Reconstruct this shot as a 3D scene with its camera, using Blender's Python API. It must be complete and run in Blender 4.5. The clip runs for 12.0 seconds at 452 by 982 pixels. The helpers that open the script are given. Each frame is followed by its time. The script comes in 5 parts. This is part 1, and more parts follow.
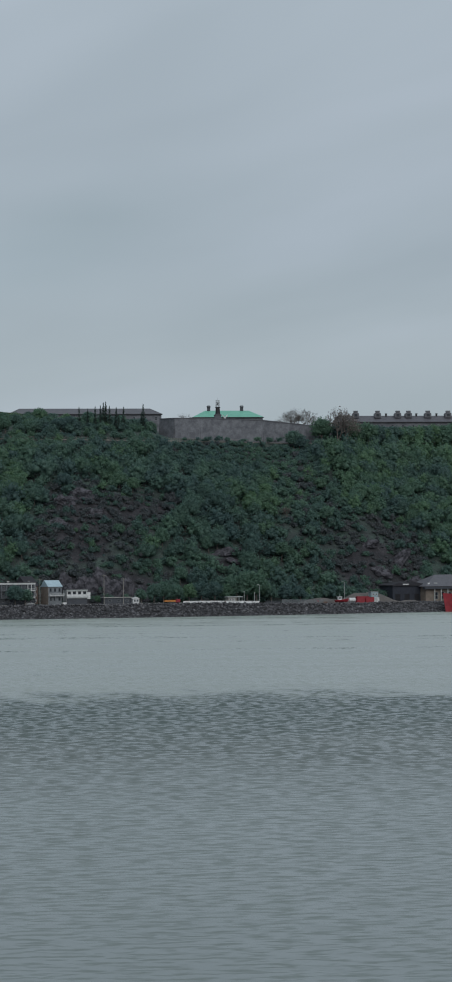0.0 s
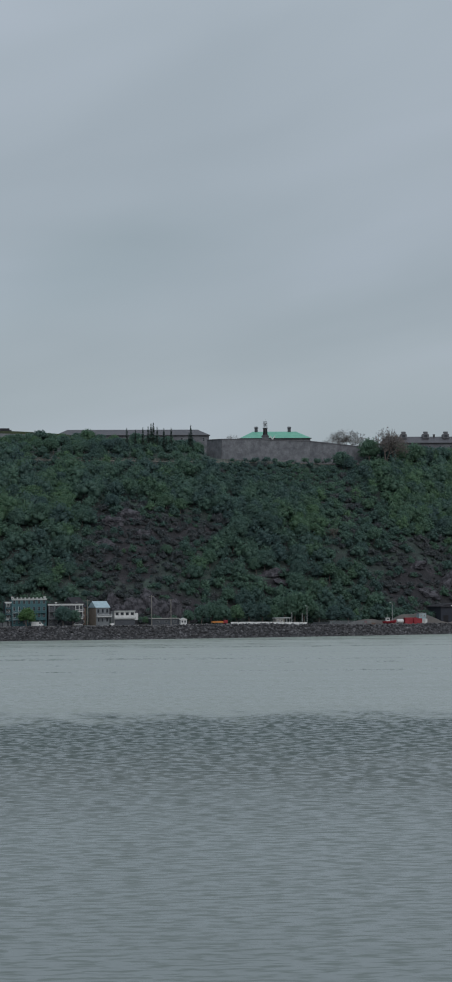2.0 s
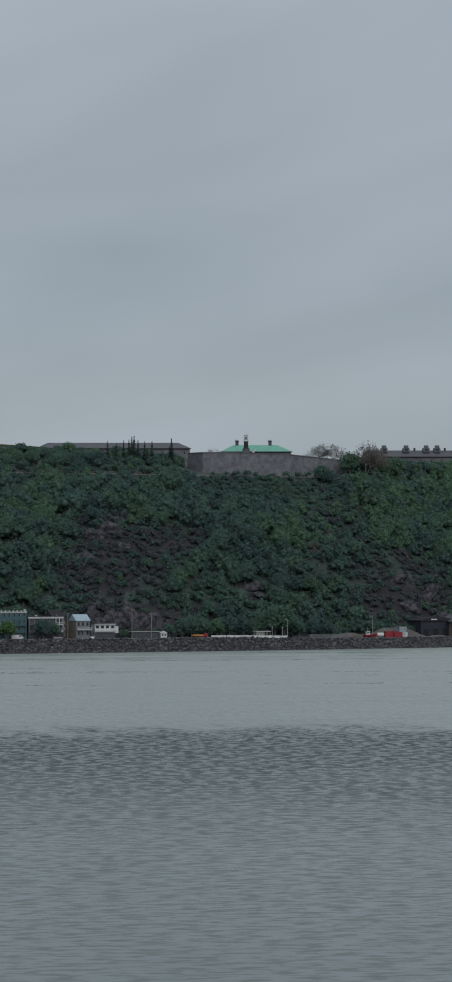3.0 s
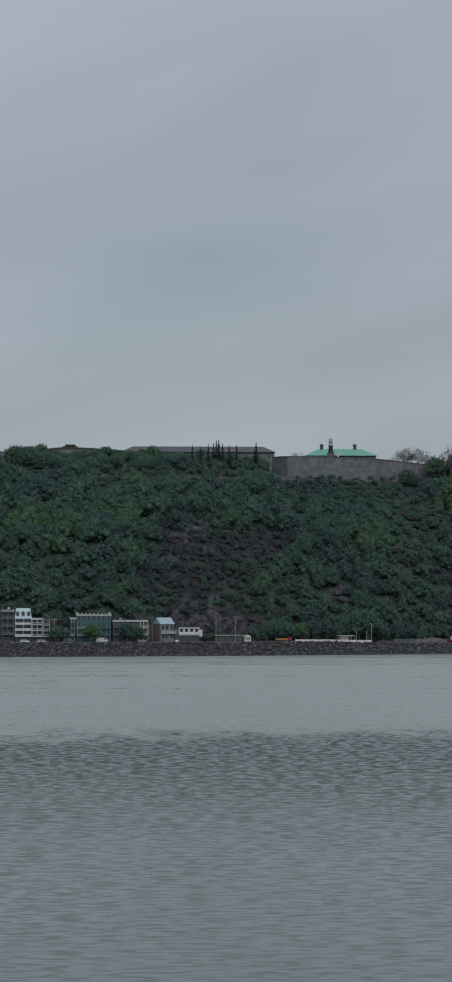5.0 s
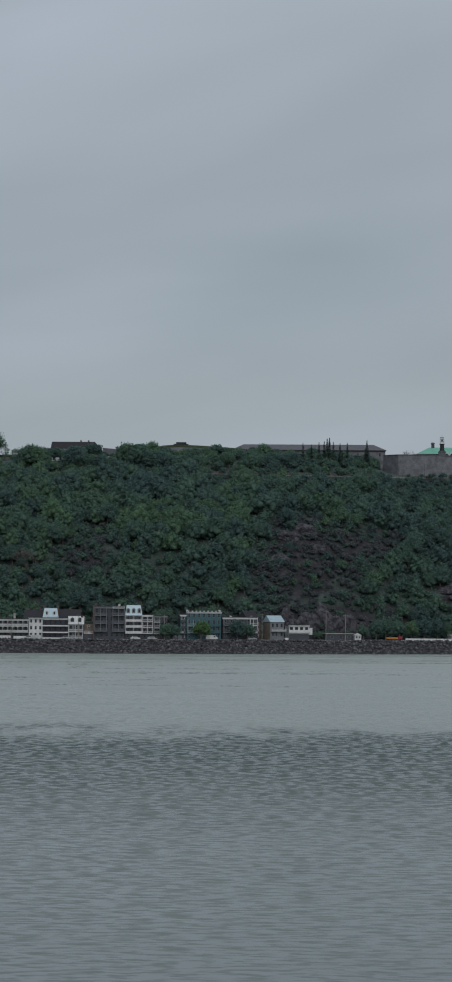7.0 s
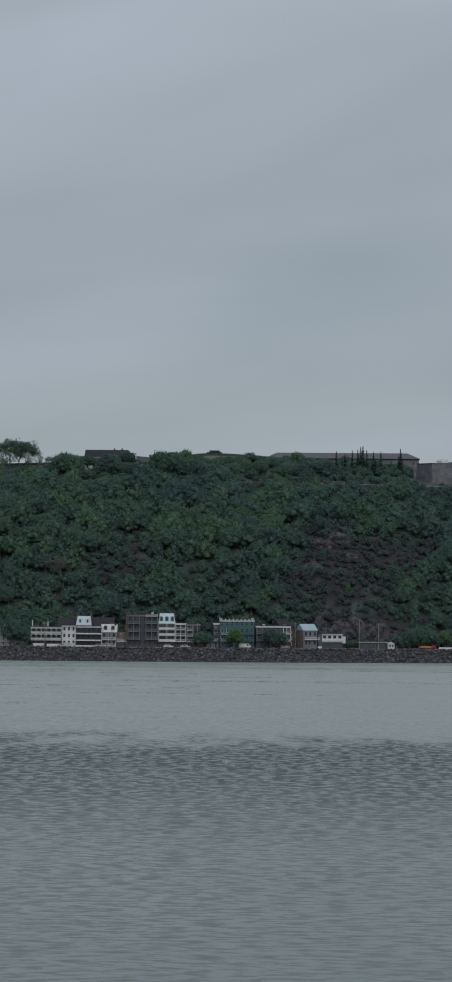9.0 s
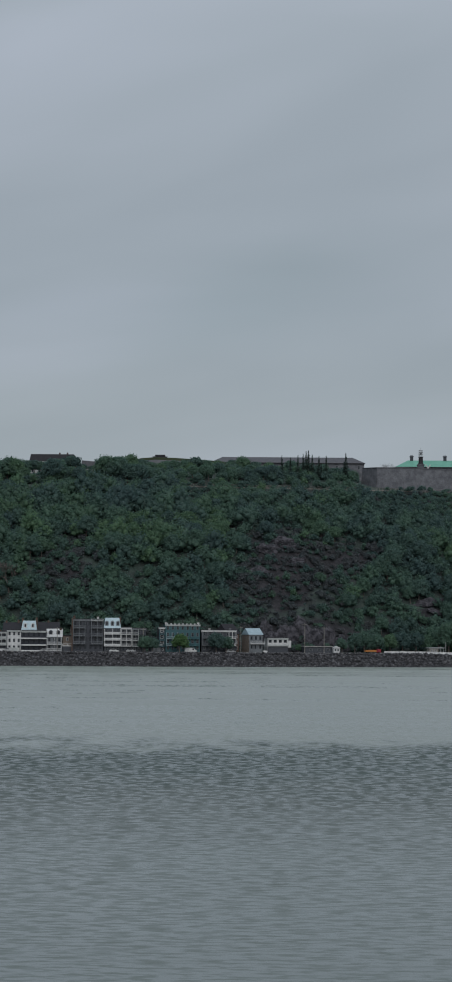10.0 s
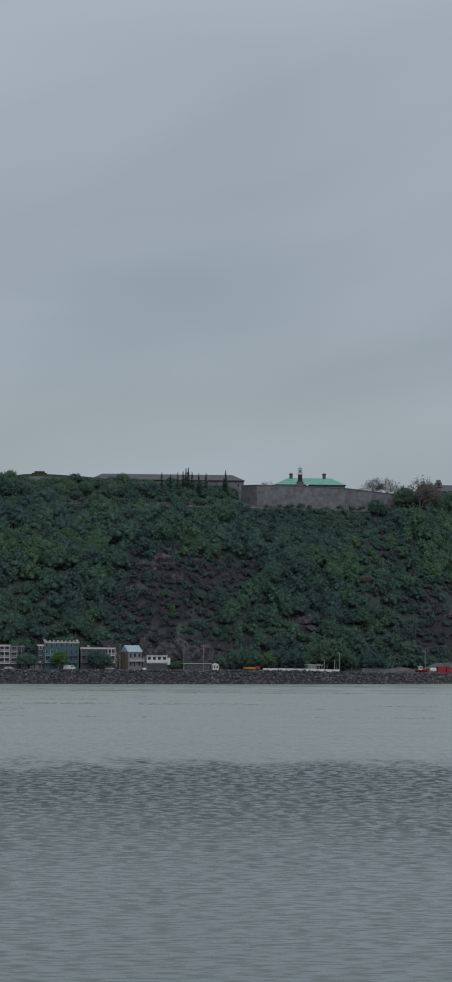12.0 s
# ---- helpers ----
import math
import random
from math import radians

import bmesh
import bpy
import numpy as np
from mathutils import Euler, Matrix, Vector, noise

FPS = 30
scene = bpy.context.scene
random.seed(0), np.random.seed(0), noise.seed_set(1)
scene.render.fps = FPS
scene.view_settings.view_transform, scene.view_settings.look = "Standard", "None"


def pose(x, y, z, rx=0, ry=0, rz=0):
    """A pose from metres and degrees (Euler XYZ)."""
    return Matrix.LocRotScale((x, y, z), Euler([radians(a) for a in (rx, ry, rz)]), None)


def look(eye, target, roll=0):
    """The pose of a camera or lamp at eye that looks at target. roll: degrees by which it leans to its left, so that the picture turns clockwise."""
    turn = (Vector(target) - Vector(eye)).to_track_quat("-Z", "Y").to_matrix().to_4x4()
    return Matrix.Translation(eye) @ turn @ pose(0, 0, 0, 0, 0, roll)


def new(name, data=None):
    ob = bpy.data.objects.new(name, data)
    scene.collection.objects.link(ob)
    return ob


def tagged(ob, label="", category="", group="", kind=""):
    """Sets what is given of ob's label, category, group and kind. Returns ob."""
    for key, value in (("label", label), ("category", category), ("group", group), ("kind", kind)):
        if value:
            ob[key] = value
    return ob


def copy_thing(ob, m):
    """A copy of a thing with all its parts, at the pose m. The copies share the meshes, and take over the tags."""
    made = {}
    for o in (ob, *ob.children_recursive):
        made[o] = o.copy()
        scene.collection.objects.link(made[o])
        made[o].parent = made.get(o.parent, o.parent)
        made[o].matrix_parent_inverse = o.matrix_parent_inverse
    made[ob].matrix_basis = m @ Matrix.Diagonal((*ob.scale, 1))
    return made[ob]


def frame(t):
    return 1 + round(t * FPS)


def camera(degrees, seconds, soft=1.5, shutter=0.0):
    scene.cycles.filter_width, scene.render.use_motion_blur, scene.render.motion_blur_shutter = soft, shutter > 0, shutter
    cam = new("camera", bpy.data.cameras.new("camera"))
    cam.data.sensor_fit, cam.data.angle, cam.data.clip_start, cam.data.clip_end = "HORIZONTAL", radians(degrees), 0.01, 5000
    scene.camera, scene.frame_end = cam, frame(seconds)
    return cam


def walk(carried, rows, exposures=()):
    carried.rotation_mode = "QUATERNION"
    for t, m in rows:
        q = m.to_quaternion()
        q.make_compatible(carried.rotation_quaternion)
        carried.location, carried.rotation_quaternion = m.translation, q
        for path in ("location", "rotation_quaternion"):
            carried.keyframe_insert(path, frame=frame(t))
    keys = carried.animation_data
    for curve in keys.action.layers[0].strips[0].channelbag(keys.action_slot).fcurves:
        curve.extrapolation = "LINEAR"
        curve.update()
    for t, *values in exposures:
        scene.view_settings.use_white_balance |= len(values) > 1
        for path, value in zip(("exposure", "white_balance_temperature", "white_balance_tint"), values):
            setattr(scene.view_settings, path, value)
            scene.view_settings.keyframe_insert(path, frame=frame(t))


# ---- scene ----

# ---------------------------------------------------------------- camera
# seconds, turn to the right, tilt upwards, lean to the left (degrees); the camera stands on a deck 22 m over the river
TURNS = [
    (0.0, 4.771, 2.118, -0.458),
    (0.5, 3.992, 2.114, -0.378),
    (1.0, 3.570, 2.178, -0.423),
    (1.5, 3.472, 2.393, -0.397),
    (2.0, 3.454, 2.711, -0.412),
    (2.5, 3.759, 2.929, -0.493),
    (2.7, 4.027, 3.014, -0.270),
    (4.3, 2.701, 3.177, -0.255),
    (4.5, 2.273, 3.196, -0.077),
    (5.0, 1.646, 3.191, 0.014),
    (5.5, 0.535, 3.171, -0.014),
    (6.0, 0.155, 3.156, 0.200),
    (6.5, -0.566, 3.153, 0.300),
    (7.0, -1.426, 3.124, 0.410),
    (7.5, -1.872, 3.172, 0.344),
    (9.3, -2.371, 3.381, 0.569),
    (9.5, -1.957, 3.407, 0.550),
    (10.0, -0.842, 3.479, 0.448),
    (10.5, 0.472, 3.620, 0.498),
    (11.0, 1.915, 3.713, 0.538),
    (11.5, 2.321, 3.848, 0.560),
    (12.0, 2.498, 3.978, 0.463),
]
cam = camera(12.5, 12.0, soft=2.1)
walk(cam, [(t, pose(0, 0, 22, 90 + tilt, 0, -turn) @ pose(0, 0, 0, 0, 0, lean)) for t, turn, tilt, lean in TURNS],
     exposures=[(0.0, 0.10, 6450, 8.8), (1.6, 0.09, 6450, 8.8), (2.4, -0.06, 6520, 10.5), (4.4, -0.08, 6520, 10.5), (9.5, -0.10, 6520, 11.0), (12.0, -0.10, 6520, 10.5)])

# ---------------------------------------------------------------- light: overcast sky and a weak, wide sun
def nodes_of(owner):
    owner.use_nodes = True
    tree = owner.node_tree
    tree.nodes.clear()

    def add(kind, **values):
        n = tree.nodes.new(kind)
        for key, value in values.items():
            if key in n.inputs:
                n.inputs[key].default_value = value
        return n

    return tree, add, tree.links.new


def ramp(node, stops):
    r = node.color_ramp
    while len(r.elements) < len(stops):
        r.elements.new(0.5)
    for e, (place, colour) in zip(r.elements, stops):
        e.position = place
        e.color = (*colour, 1) if len(colour) == 3 else colour
    return node


world = bpy.data.worlds.new("overcast")
scene.world = world
tree, add, link = nodes_of(world)
sky = add("ShaderNodeTexSky")
sky.sky_type = "NISHITA"
sky.sun_disc = False
sky.sun_elevation = radians(36)
sky.sun_rotation = radians(166)
blue = add("ShaderNodeBackground", Strength=0.08)
link(sky.outputs[0], blue.inputs["Color"])
coord = add("ShaderNodeTexCoord")
spread = add("ShaderNodeMapping")
spread.inputs["Scale"].default_value = (3.2, 3.2, 13.0)
spread.inputs["Location"].default_value = (1.35, 0.4, 0.2)
tilted = add("ShaderNodeMapping")
tilted.inputs["Rotation"].default_value = (0.0, radians(13), 0.0)
link(coord.outputs["Generated"], tilted.inputs["Vector"])
link(tilted.outputs[0], spread.inputs["Vector"])
billow = add("ShaderNodeTexNoise", Scale=1.1, Detail=3.5, Roughness=0.42, Distortion=0.3)
link(spread.outputs[0], billow.inputs["Vector"])
grey = ramp(add("ShaderNodeValToRGB"), [(0.30, (0.332, 0.385, 0.426)), (0.50, (0.370, 0.424, 0.470)), (0.72, (0.420, 0.472, 0.535))])
link(billow.outputs["Fac"], grey.inputs["Fac"])
height = add("ShaderNodeSeparateXYZ")
link(coord.outputs["Generated"], height.inputs[0])
lift = ramp(add("ShaderNodeValToRGB"), [(0.0, (0.83, 0.85, 0.86)), (0.06, (0.91, 0.92, 0.92)), (0.10, (0.98, 0.98, 0.97)), (0.15, (0.93, 0.94, 0.95)), (0.21, (1.0, 1.0, 1.01)), (0.30, (1.08, 1.08, 1.09)), (1.0, (1.45, 1.45, 1.46))])
link(height.outputs["Z"], lift.inputs["Fac"])
tint = add("ShaderNodeMixRGB", Fac=1.0)
tint.blend_type = "MULTIPLY"
link(grey.outputs[0], tint.inputs[1])
link(lift.outputs[0], tint.inputs[2])


def sky_math(kind, a, b):
    n = add("ShaderNodeMath")
    n.operation = kind
    for i, v in enumerate((a, b)):
        if isinstance(v, (int, float)):
            n.inputs[i].default_value = v
        else:
            link(v, n.inputs[i])
    return n.outputs[0]


# a darker cloud that hangs low over the ridge, its edge drawn out by the wind
ragged = sky_math("MULTIPLY", sky_math("SUBTRACT", billow.outputs["Fac"], 0.5), 0.06)
across = sky_math("DIVIDE", sky_math("ADD", height.outputs["X"], 0.008), 0.062)
above = sky_math("SUBTRACT", sky_math("ADD", height.outputs["Z"], ragged), sky_math("ADD", sky_math("MULTIPLY", height.outputs["X"], 0.22), 0.153))
above = sky_math("DIVIDE", above, 0.022)
reach = sky_math("ADD", sky_math("MULTIPLY", across, across), sky_math("MULTIPLY", above, above))
shade = sky_math("MULTIPLY", sky_math("POWER", 2.718, sky_math("MULTIPLY", reach, -1.0)), 0.55)
low_cloud = add("ShaderNodeMixRGB")
low_cloud.blend_type = "MULTIPLY"
low_cloud.inputs[2].default_value = (0.880, 0.925, 0.915, 1)
link(shade, low_cloud.inputs[0])
link(tint.outputs[0], low_cloud.inputs[1])
cloud = add("ShaderNodeBackground", Strength=1.0)
link(low_cloud.outputs[0], cloud.inputs["Color"])
cover = add("ShaderNodeMixShader", Fac=0.93)
link(blue.outputs[0], cover.inputs[1])
link(cloud.outputs[0], cover.inputs[2])
out = add("ShaderNodeOutputWorld")
link(cover.outputs[0], out.inputs["Surface"])

sun = new("sun", bpy.data.lights.new("sun", "SUN"))
sun.data.energy = 1.5
sun.data.angle = radians(60)
sun.data.color = (1.0, 0.98, 0.95)
sun.matrix_world = look((150, -300, 450), (0, 300, 0))


# ---------------------------------------------------------------- materials
def surface(name, colour, other=None, rough=0.8, scale=0.6, bump=0.15, fine=9.0, metal=0.0, pieces=0.0, spots=0.35):
    """Paint, stone or metal: two colours mixed by a coarse noise, a fine grain, a little relief."""
    other = other or tuple(c * 0.72 for c in colour)
    m = bpy.data.materials.new(name)
    tree, add, link = nodes_of(m)
    place = add("ShaderNodeNewGeometry")
    coarse = add("ShaderNodeTexNoise", Scale=scale, Detail=5.0, Roughness=0.6)
    grain = add("ShaderNodeTexNoise", Scale=fine, Detail=3.0, Roughness=0.65)
    link(place.outputs["Position"], coarse.inputs["Vector"])
    link(place.outputs["Position"], grain.inputs["Vector"])
    r = ramp(add("ShaderNodeValToRGB"), [(0.5 - spots * 0.5, other), (0.5 + spots * 0.5, colour)])
    link(coarse.outputs["Fac"], r.inputs["Fac"])
    value = add("ShaderNodeMapRange")
    value.inputs["From Min"].default_value, value.inputs["From Max"].default_value = 0.3, 0.7
    value.inputs["To Min"].default_value, value.inputs["To Max"].default_value = 0.82, 1.14
    link(grain.outputs["Fac"], value.inputs["Value"])
    colour_out = add("ShaderNodeMixRGB", Fac=1.0)
    colour_out.blend_type = "MULTIPLY"
    link(r.outputs[0], colour_out.inputs[1])
    link(value.outputs[0], colour_out.inputs[2])
    last = colour_out.outputs[0]
    if pieces:
        info = add("ShaderNodeObjectInfo")
        isle = add("ShaderNodeMath")
        isle.operation = "ADD"
        link(info.outputs["Random"], isle.inputs[0])
        link(place.outputs["Random Per Island"], isle.inputs[1])
        step = add("ShaderNodeMapRange")
        step.inputs["From Max"].default_value = 2.0
        step.inputs["To Min"].default_value, step.inputs["To Max"].default_value = 1 - pieces, 1 + pieces
        link(isle.outputs[0], step.inputs["Value"])
        vary = add("ShaderNodeMixRGB", Fac=1.0)
        vary.blend_type = "MULTIPLY"
        link(last, vary.inputs[1])
        link(step.outputs[0], vary.inputs[2])
        last = vary.outputs[0]
    shader = add("ShaderNodeBsdfPrincipled", Roughness=rough, Metallic=metal)
    shader.inputs["Specular IOR Level"].default_value = 0.3
    link(last, shader.inputs["Base Color"])
    relief = add("ShaderNodeBump", Strength=bump, Distance=0.08)
    link(grain.outputs["Fac"], relief.inputs["Height"])
    link(relief.outputs[0], shader.inputs["Normal"])
    o = add("ShaderNodeOutputMaterial")
    link(shader.outputs[0], o.inputs["Surface"])
    return m


def foliage(name, dark, light, scale=0.022, joined=False):
    """Leaves: colour drifts over the slope, from tree to tree and a little from leaf to leaf."""
    m = bpy.data.materials.new(name)
    tree, add, link = nodes_of(m)
    place = add("ShaderNodeNewGeometry")
    patch = add("ShaderNodeTexNoise", Scale=scale, Detail=3.0)
    link(place.outputs["Position"], patch.inputs["Vector"])
    if joined:
        own = add("ShaderNodeAttribute")
        own.attribute_name = "tone"
        tone = own.outputs["Fac"]
    else:
        own = add("ShaderNodeObjectInfo")
        tone = own.outputs["Random"]
    a = add("ShaderNodeMath")
    a.operation = "MULTIPLY_ADD"
    a.inputs[1].default_value = 0.08
    link(place.outputs["Random Per Island"], a.inputs[0])
    link(patch.outputs["Fac"], a.inputs[2])
    b = add("ShaderNodeMath")
    b.operation = "MULTIPLY_ADD"
    b.inputs[1].default_value = 0.42
    link(tone, b.inputs[0])
    link(a.outputs[0], b.inputs[2])
    r = ramp(add("ShaderNodeValToRGB"), [(0.46, dark), (0.74, tuple(p * 0.55 + q * 0.45 for p, q in zip(dark, light))), (0.98, light)])
    link(b.outputs[0], r.inputs["Fac"])
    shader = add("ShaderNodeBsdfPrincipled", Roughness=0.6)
    # gloss set so sky sheen lifts the dark crowns in place of haze
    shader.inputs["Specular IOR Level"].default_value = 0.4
    link(r.outputs[0], shader.inputs["Base Color"])
    glow = add("ShaderNodeBsdfTranslucent")
    link(r.outputs[0], glow.inputs["Color"])
    mix = add("ShaderNodeMixShader", Fac=0.55)
    link(shader.outputs[0], mix.inputs[1])
    link(glow.outputs[0], mix.inputs[2])
    o = add("ShaderNodeOutputMaterial")
    link(mix.outputs[0], o.inputs["Surface"])
    return m


# greens raised and cooled beyond leaf colour, painting in the distance haze
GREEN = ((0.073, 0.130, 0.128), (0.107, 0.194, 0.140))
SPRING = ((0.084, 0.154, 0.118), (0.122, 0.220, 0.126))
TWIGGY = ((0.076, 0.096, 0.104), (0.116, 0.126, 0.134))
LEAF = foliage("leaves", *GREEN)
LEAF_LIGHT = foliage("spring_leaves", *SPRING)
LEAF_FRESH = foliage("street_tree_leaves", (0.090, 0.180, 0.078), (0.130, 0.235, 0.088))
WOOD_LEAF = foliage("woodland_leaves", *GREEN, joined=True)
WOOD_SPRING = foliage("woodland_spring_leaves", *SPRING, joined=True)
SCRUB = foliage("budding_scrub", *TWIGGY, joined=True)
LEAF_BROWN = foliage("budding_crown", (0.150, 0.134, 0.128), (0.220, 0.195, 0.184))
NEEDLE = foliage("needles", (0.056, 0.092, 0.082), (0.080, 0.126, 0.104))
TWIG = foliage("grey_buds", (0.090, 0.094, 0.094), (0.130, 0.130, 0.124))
BARK = surface("bark", (0.120, 0.106, 0.098), rough=0.9, scale=1.5)
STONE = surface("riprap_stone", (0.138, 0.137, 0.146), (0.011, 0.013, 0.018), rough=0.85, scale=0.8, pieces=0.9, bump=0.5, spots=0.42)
WHITE = surface("white_paint", (0.54, 0.55, 0.55), (0.38, 0.39, 0.40), rough=0.55, scale=0.9)
GREY_WHITE = surface("weathered_white_paint", (0.38, 0.40, 0.40), (0.27, 0.29, 0.29), rough=0.6, scale=0.9)
GREY = surface("grey_paint", (0.150, 0.165, 0.180), rough=0.6)
DARK_GREY = surface("dark_grey_siding", (0.048, 0.054, 0.066), rough=0.6)
NAVY = surface("navy_siding", (0.026, 0.030, 0.042), rough=0.55)
TEAL = surface("teal_siding", (0.036, 0.100, 0.115), (0.026, 0.076, 0.090), rough=0.55)
BRICK = surface("brown_brick", (0.105, 0.074, 0.062), rough=0.85, pieces=0.0, fine=5.0)
BEIGE = surface("beige_brick", (0.180, 0.152, 0.130), rough=0.85)
SLATE = surface("grey_slate_roof", (0.098, 0.099, 0.112), (0.070, 0.071, 0.082), rough=0.6)
DARK_ROOF = surface("dark_shingle_roof", (0.024, 0.024, 0.030), rough=0.7)
PALE_ROOF = surface("pale_blue_tin_roof", (0.34, 0.44, 0.49), (0.27, 0.36, 0.41), rough=0.4, metal=0.15)
COPPER = surface("green_copper_roof", (0.155, 0.385, 0.300), (0.115, 0.310, 0.24), rough=0.55, scale=0.25)
ASHLAR = surface("fortress_stone", (0.138, 0.143, 0.158), (0.078, 0.082, 0.094), rough=0.9, scale=0.32, bump=0.5, fine=1.6, spots=0.30)
ASPHALT = surface("asphalt", (0.055, 0.055, 0.056), rough=0.9)
CONCRETE = surface("concrete", (0.30, 0.30, 0.29), (0.22, 0.22, 0.215), rough=0.85)
GRAVEL = surface("gravel", (0.108, 0.098, 0.093), (0.068, 0.064, 0.064), rough=0.95, scale=0.2)
RED = surface("red_paint", (0.235, 0.024, 0.034), (0.17, 0.018, 0.026), rough=0.45)
ORANGE = surface("orange_paint", (0.42, 0.17, 0.045), rough=0.5)
BLUE_GREY = surface("blue_grey_panel", (0.26, 0.33, 0.36), rough=0.6)
BLACK = surface("black_iron", (0.022, 0.022, 0.026), rough=0.5, metal=0.3)
STEEL = surface("galvanised_steel", (0.32, 0.33, 0.34), rough=0.45, metal=0.5)
TIMBER = surface("weathered_timber", (0.23, 0.22, 0.20), (0.16, 0.155, 0.145), rough=0.85)
RUBBER = surface("rubber", (0.02, 0.02, 0.02), rough=0.8)


def window_glass():
    m = bpy.data.materials.new("window_glass")
    tree, add, link = nodes_of(m)
    shader = add("ShaderNodeBsdfPrincipled", Roughness=0.06)
    shader.inputs["Base Color"].default_value = (0.018, 0.022, 0.028, 1)
    shader.inputs["IOR"].default_value = 1.5
    o = add("ShaderNodeOutputMaterial")
    link(shader.outputs[0], o.inputs["Surface"])
    return m


GLASS = window_glass()


def water_material():
    """Turbid river: wavelets of their own steepness, a breeze strip darkened in colour too, calmer far water paled to
    paint its sky reflection.
    """
    m = bpy.data.materials.new("river_water")
    tree, add, link = nodes_of(m)
    place = add("ShaderNodeNewGeometry")

    def ripples(sx, sy, detail, turn, distort=0.3, rough=0.55):
        s = add("ShaderNodeMapping")
        s.inputs["Scale"].default_value = (sx, sy, 1)
        s.inputs["Rotation"].default_value = (0, 0, radians(turn))
        link(place.outputs["Position"], s.inputs["Vector"])
        n = add("ShaderNodeTexNoise", Scale=1.0, Detail=detail, Roughness=rough, Distortion=distort)
        link(s.outputs[0], n.inputs["Vector"])
        return n.outputs["Fac"]

    def math(kind, a, b):
        n = add("ShaderNodeMath")
        n.operation = kind
        for i, v in enumerate((a, b)):
            if isinstance(v, (int, float)):
                n.inputs[i].default_value = v
            else:
                link(v, n.inputs[i])
        return n.outputs[0]

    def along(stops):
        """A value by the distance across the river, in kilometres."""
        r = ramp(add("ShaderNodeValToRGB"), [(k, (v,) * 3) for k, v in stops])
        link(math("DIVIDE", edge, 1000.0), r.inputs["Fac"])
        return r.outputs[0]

    def centred(v):
        return math("SUBTRACT", v, 0.5)

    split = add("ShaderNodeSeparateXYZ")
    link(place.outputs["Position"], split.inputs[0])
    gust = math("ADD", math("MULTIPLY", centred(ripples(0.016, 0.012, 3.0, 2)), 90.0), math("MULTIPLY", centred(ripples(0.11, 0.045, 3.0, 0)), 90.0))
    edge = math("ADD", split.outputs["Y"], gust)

    def faces(v, low=0.42, high=0.74):
        """The fronts of waves alone, 0 to 1; their backs stay level."""
        r = add("ShaderNodeMapRange")
        r.inputs["From Min"].default_value, r.inputs["From Max"].default_value = low, high
        link(v, r.inputs["Value"])
        return r.outputs[0]

    wavelet = faces(ripples(0.48, 1.40, 2.5, 2, 0.1), 0.49, 0.70)
    swell = faces(ripples(0.46, 0.86, 2.5, 1, 0.1), 0.49, 0.69)
    chop = faces(ripples(0.58, 0.43, 2.5, 2, 0.1), 0.46, 0.64)
    fleck = centred(ripples(0.10, 0.09, 3.0, -2))
    streak = centred(ripples(0.0045, 0.055, 4.0, 1))
    patch = centred(ripples(0.012, 0.030, 2.0, 1))
    a_small = along(((0.0, 0.50), (0.14, 0.54), (0.19, 0.42), (0.25, 0.12), (0.35, 0.0), (1.0, 0.0)))
    a_swell = along(((0.0, 0.0), (0.13, 0.08), (0.18, 0.40), (0.23, 0.62), (0.28, 0.40), (0.35, 0.10), (0.37, 0.0), (1.0, 0.0)))
    a_chop = along(((0.0, 0.0), (0.18, 0.02), (0.22, 0.18), (0.26, 0.70), (0.335, 1.00), (0.362, 0.14), (0.5, 0.10), (1.0, 0.08)))
    a_streak = along(((0.0, 0.03), (0.2, 0.06), (0.34, 0.06), (0.38, 0.16), (0.6, 0.22), (1.0, 0.22)))
    # base lean tips every normal towards the camera, so water mirrors sky, not hillside
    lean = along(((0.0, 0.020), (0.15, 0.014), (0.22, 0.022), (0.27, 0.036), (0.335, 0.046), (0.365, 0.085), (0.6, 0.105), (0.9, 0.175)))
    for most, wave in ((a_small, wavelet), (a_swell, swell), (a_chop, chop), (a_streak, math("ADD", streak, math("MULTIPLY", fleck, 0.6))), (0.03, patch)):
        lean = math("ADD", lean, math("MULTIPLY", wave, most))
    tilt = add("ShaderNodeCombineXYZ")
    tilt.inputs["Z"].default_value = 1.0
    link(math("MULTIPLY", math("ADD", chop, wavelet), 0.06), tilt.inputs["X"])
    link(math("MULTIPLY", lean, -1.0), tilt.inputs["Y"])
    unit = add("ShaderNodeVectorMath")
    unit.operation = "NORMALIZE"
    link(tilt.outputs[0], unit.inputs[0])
    shader = add("ShaderNodeBsdfPrincipled", Roughness=0.10)
    # colour by distance paints the far sky reflection paler, the breeze strip darker
    sheen_tone = add("ShaderNodeCombineColor")
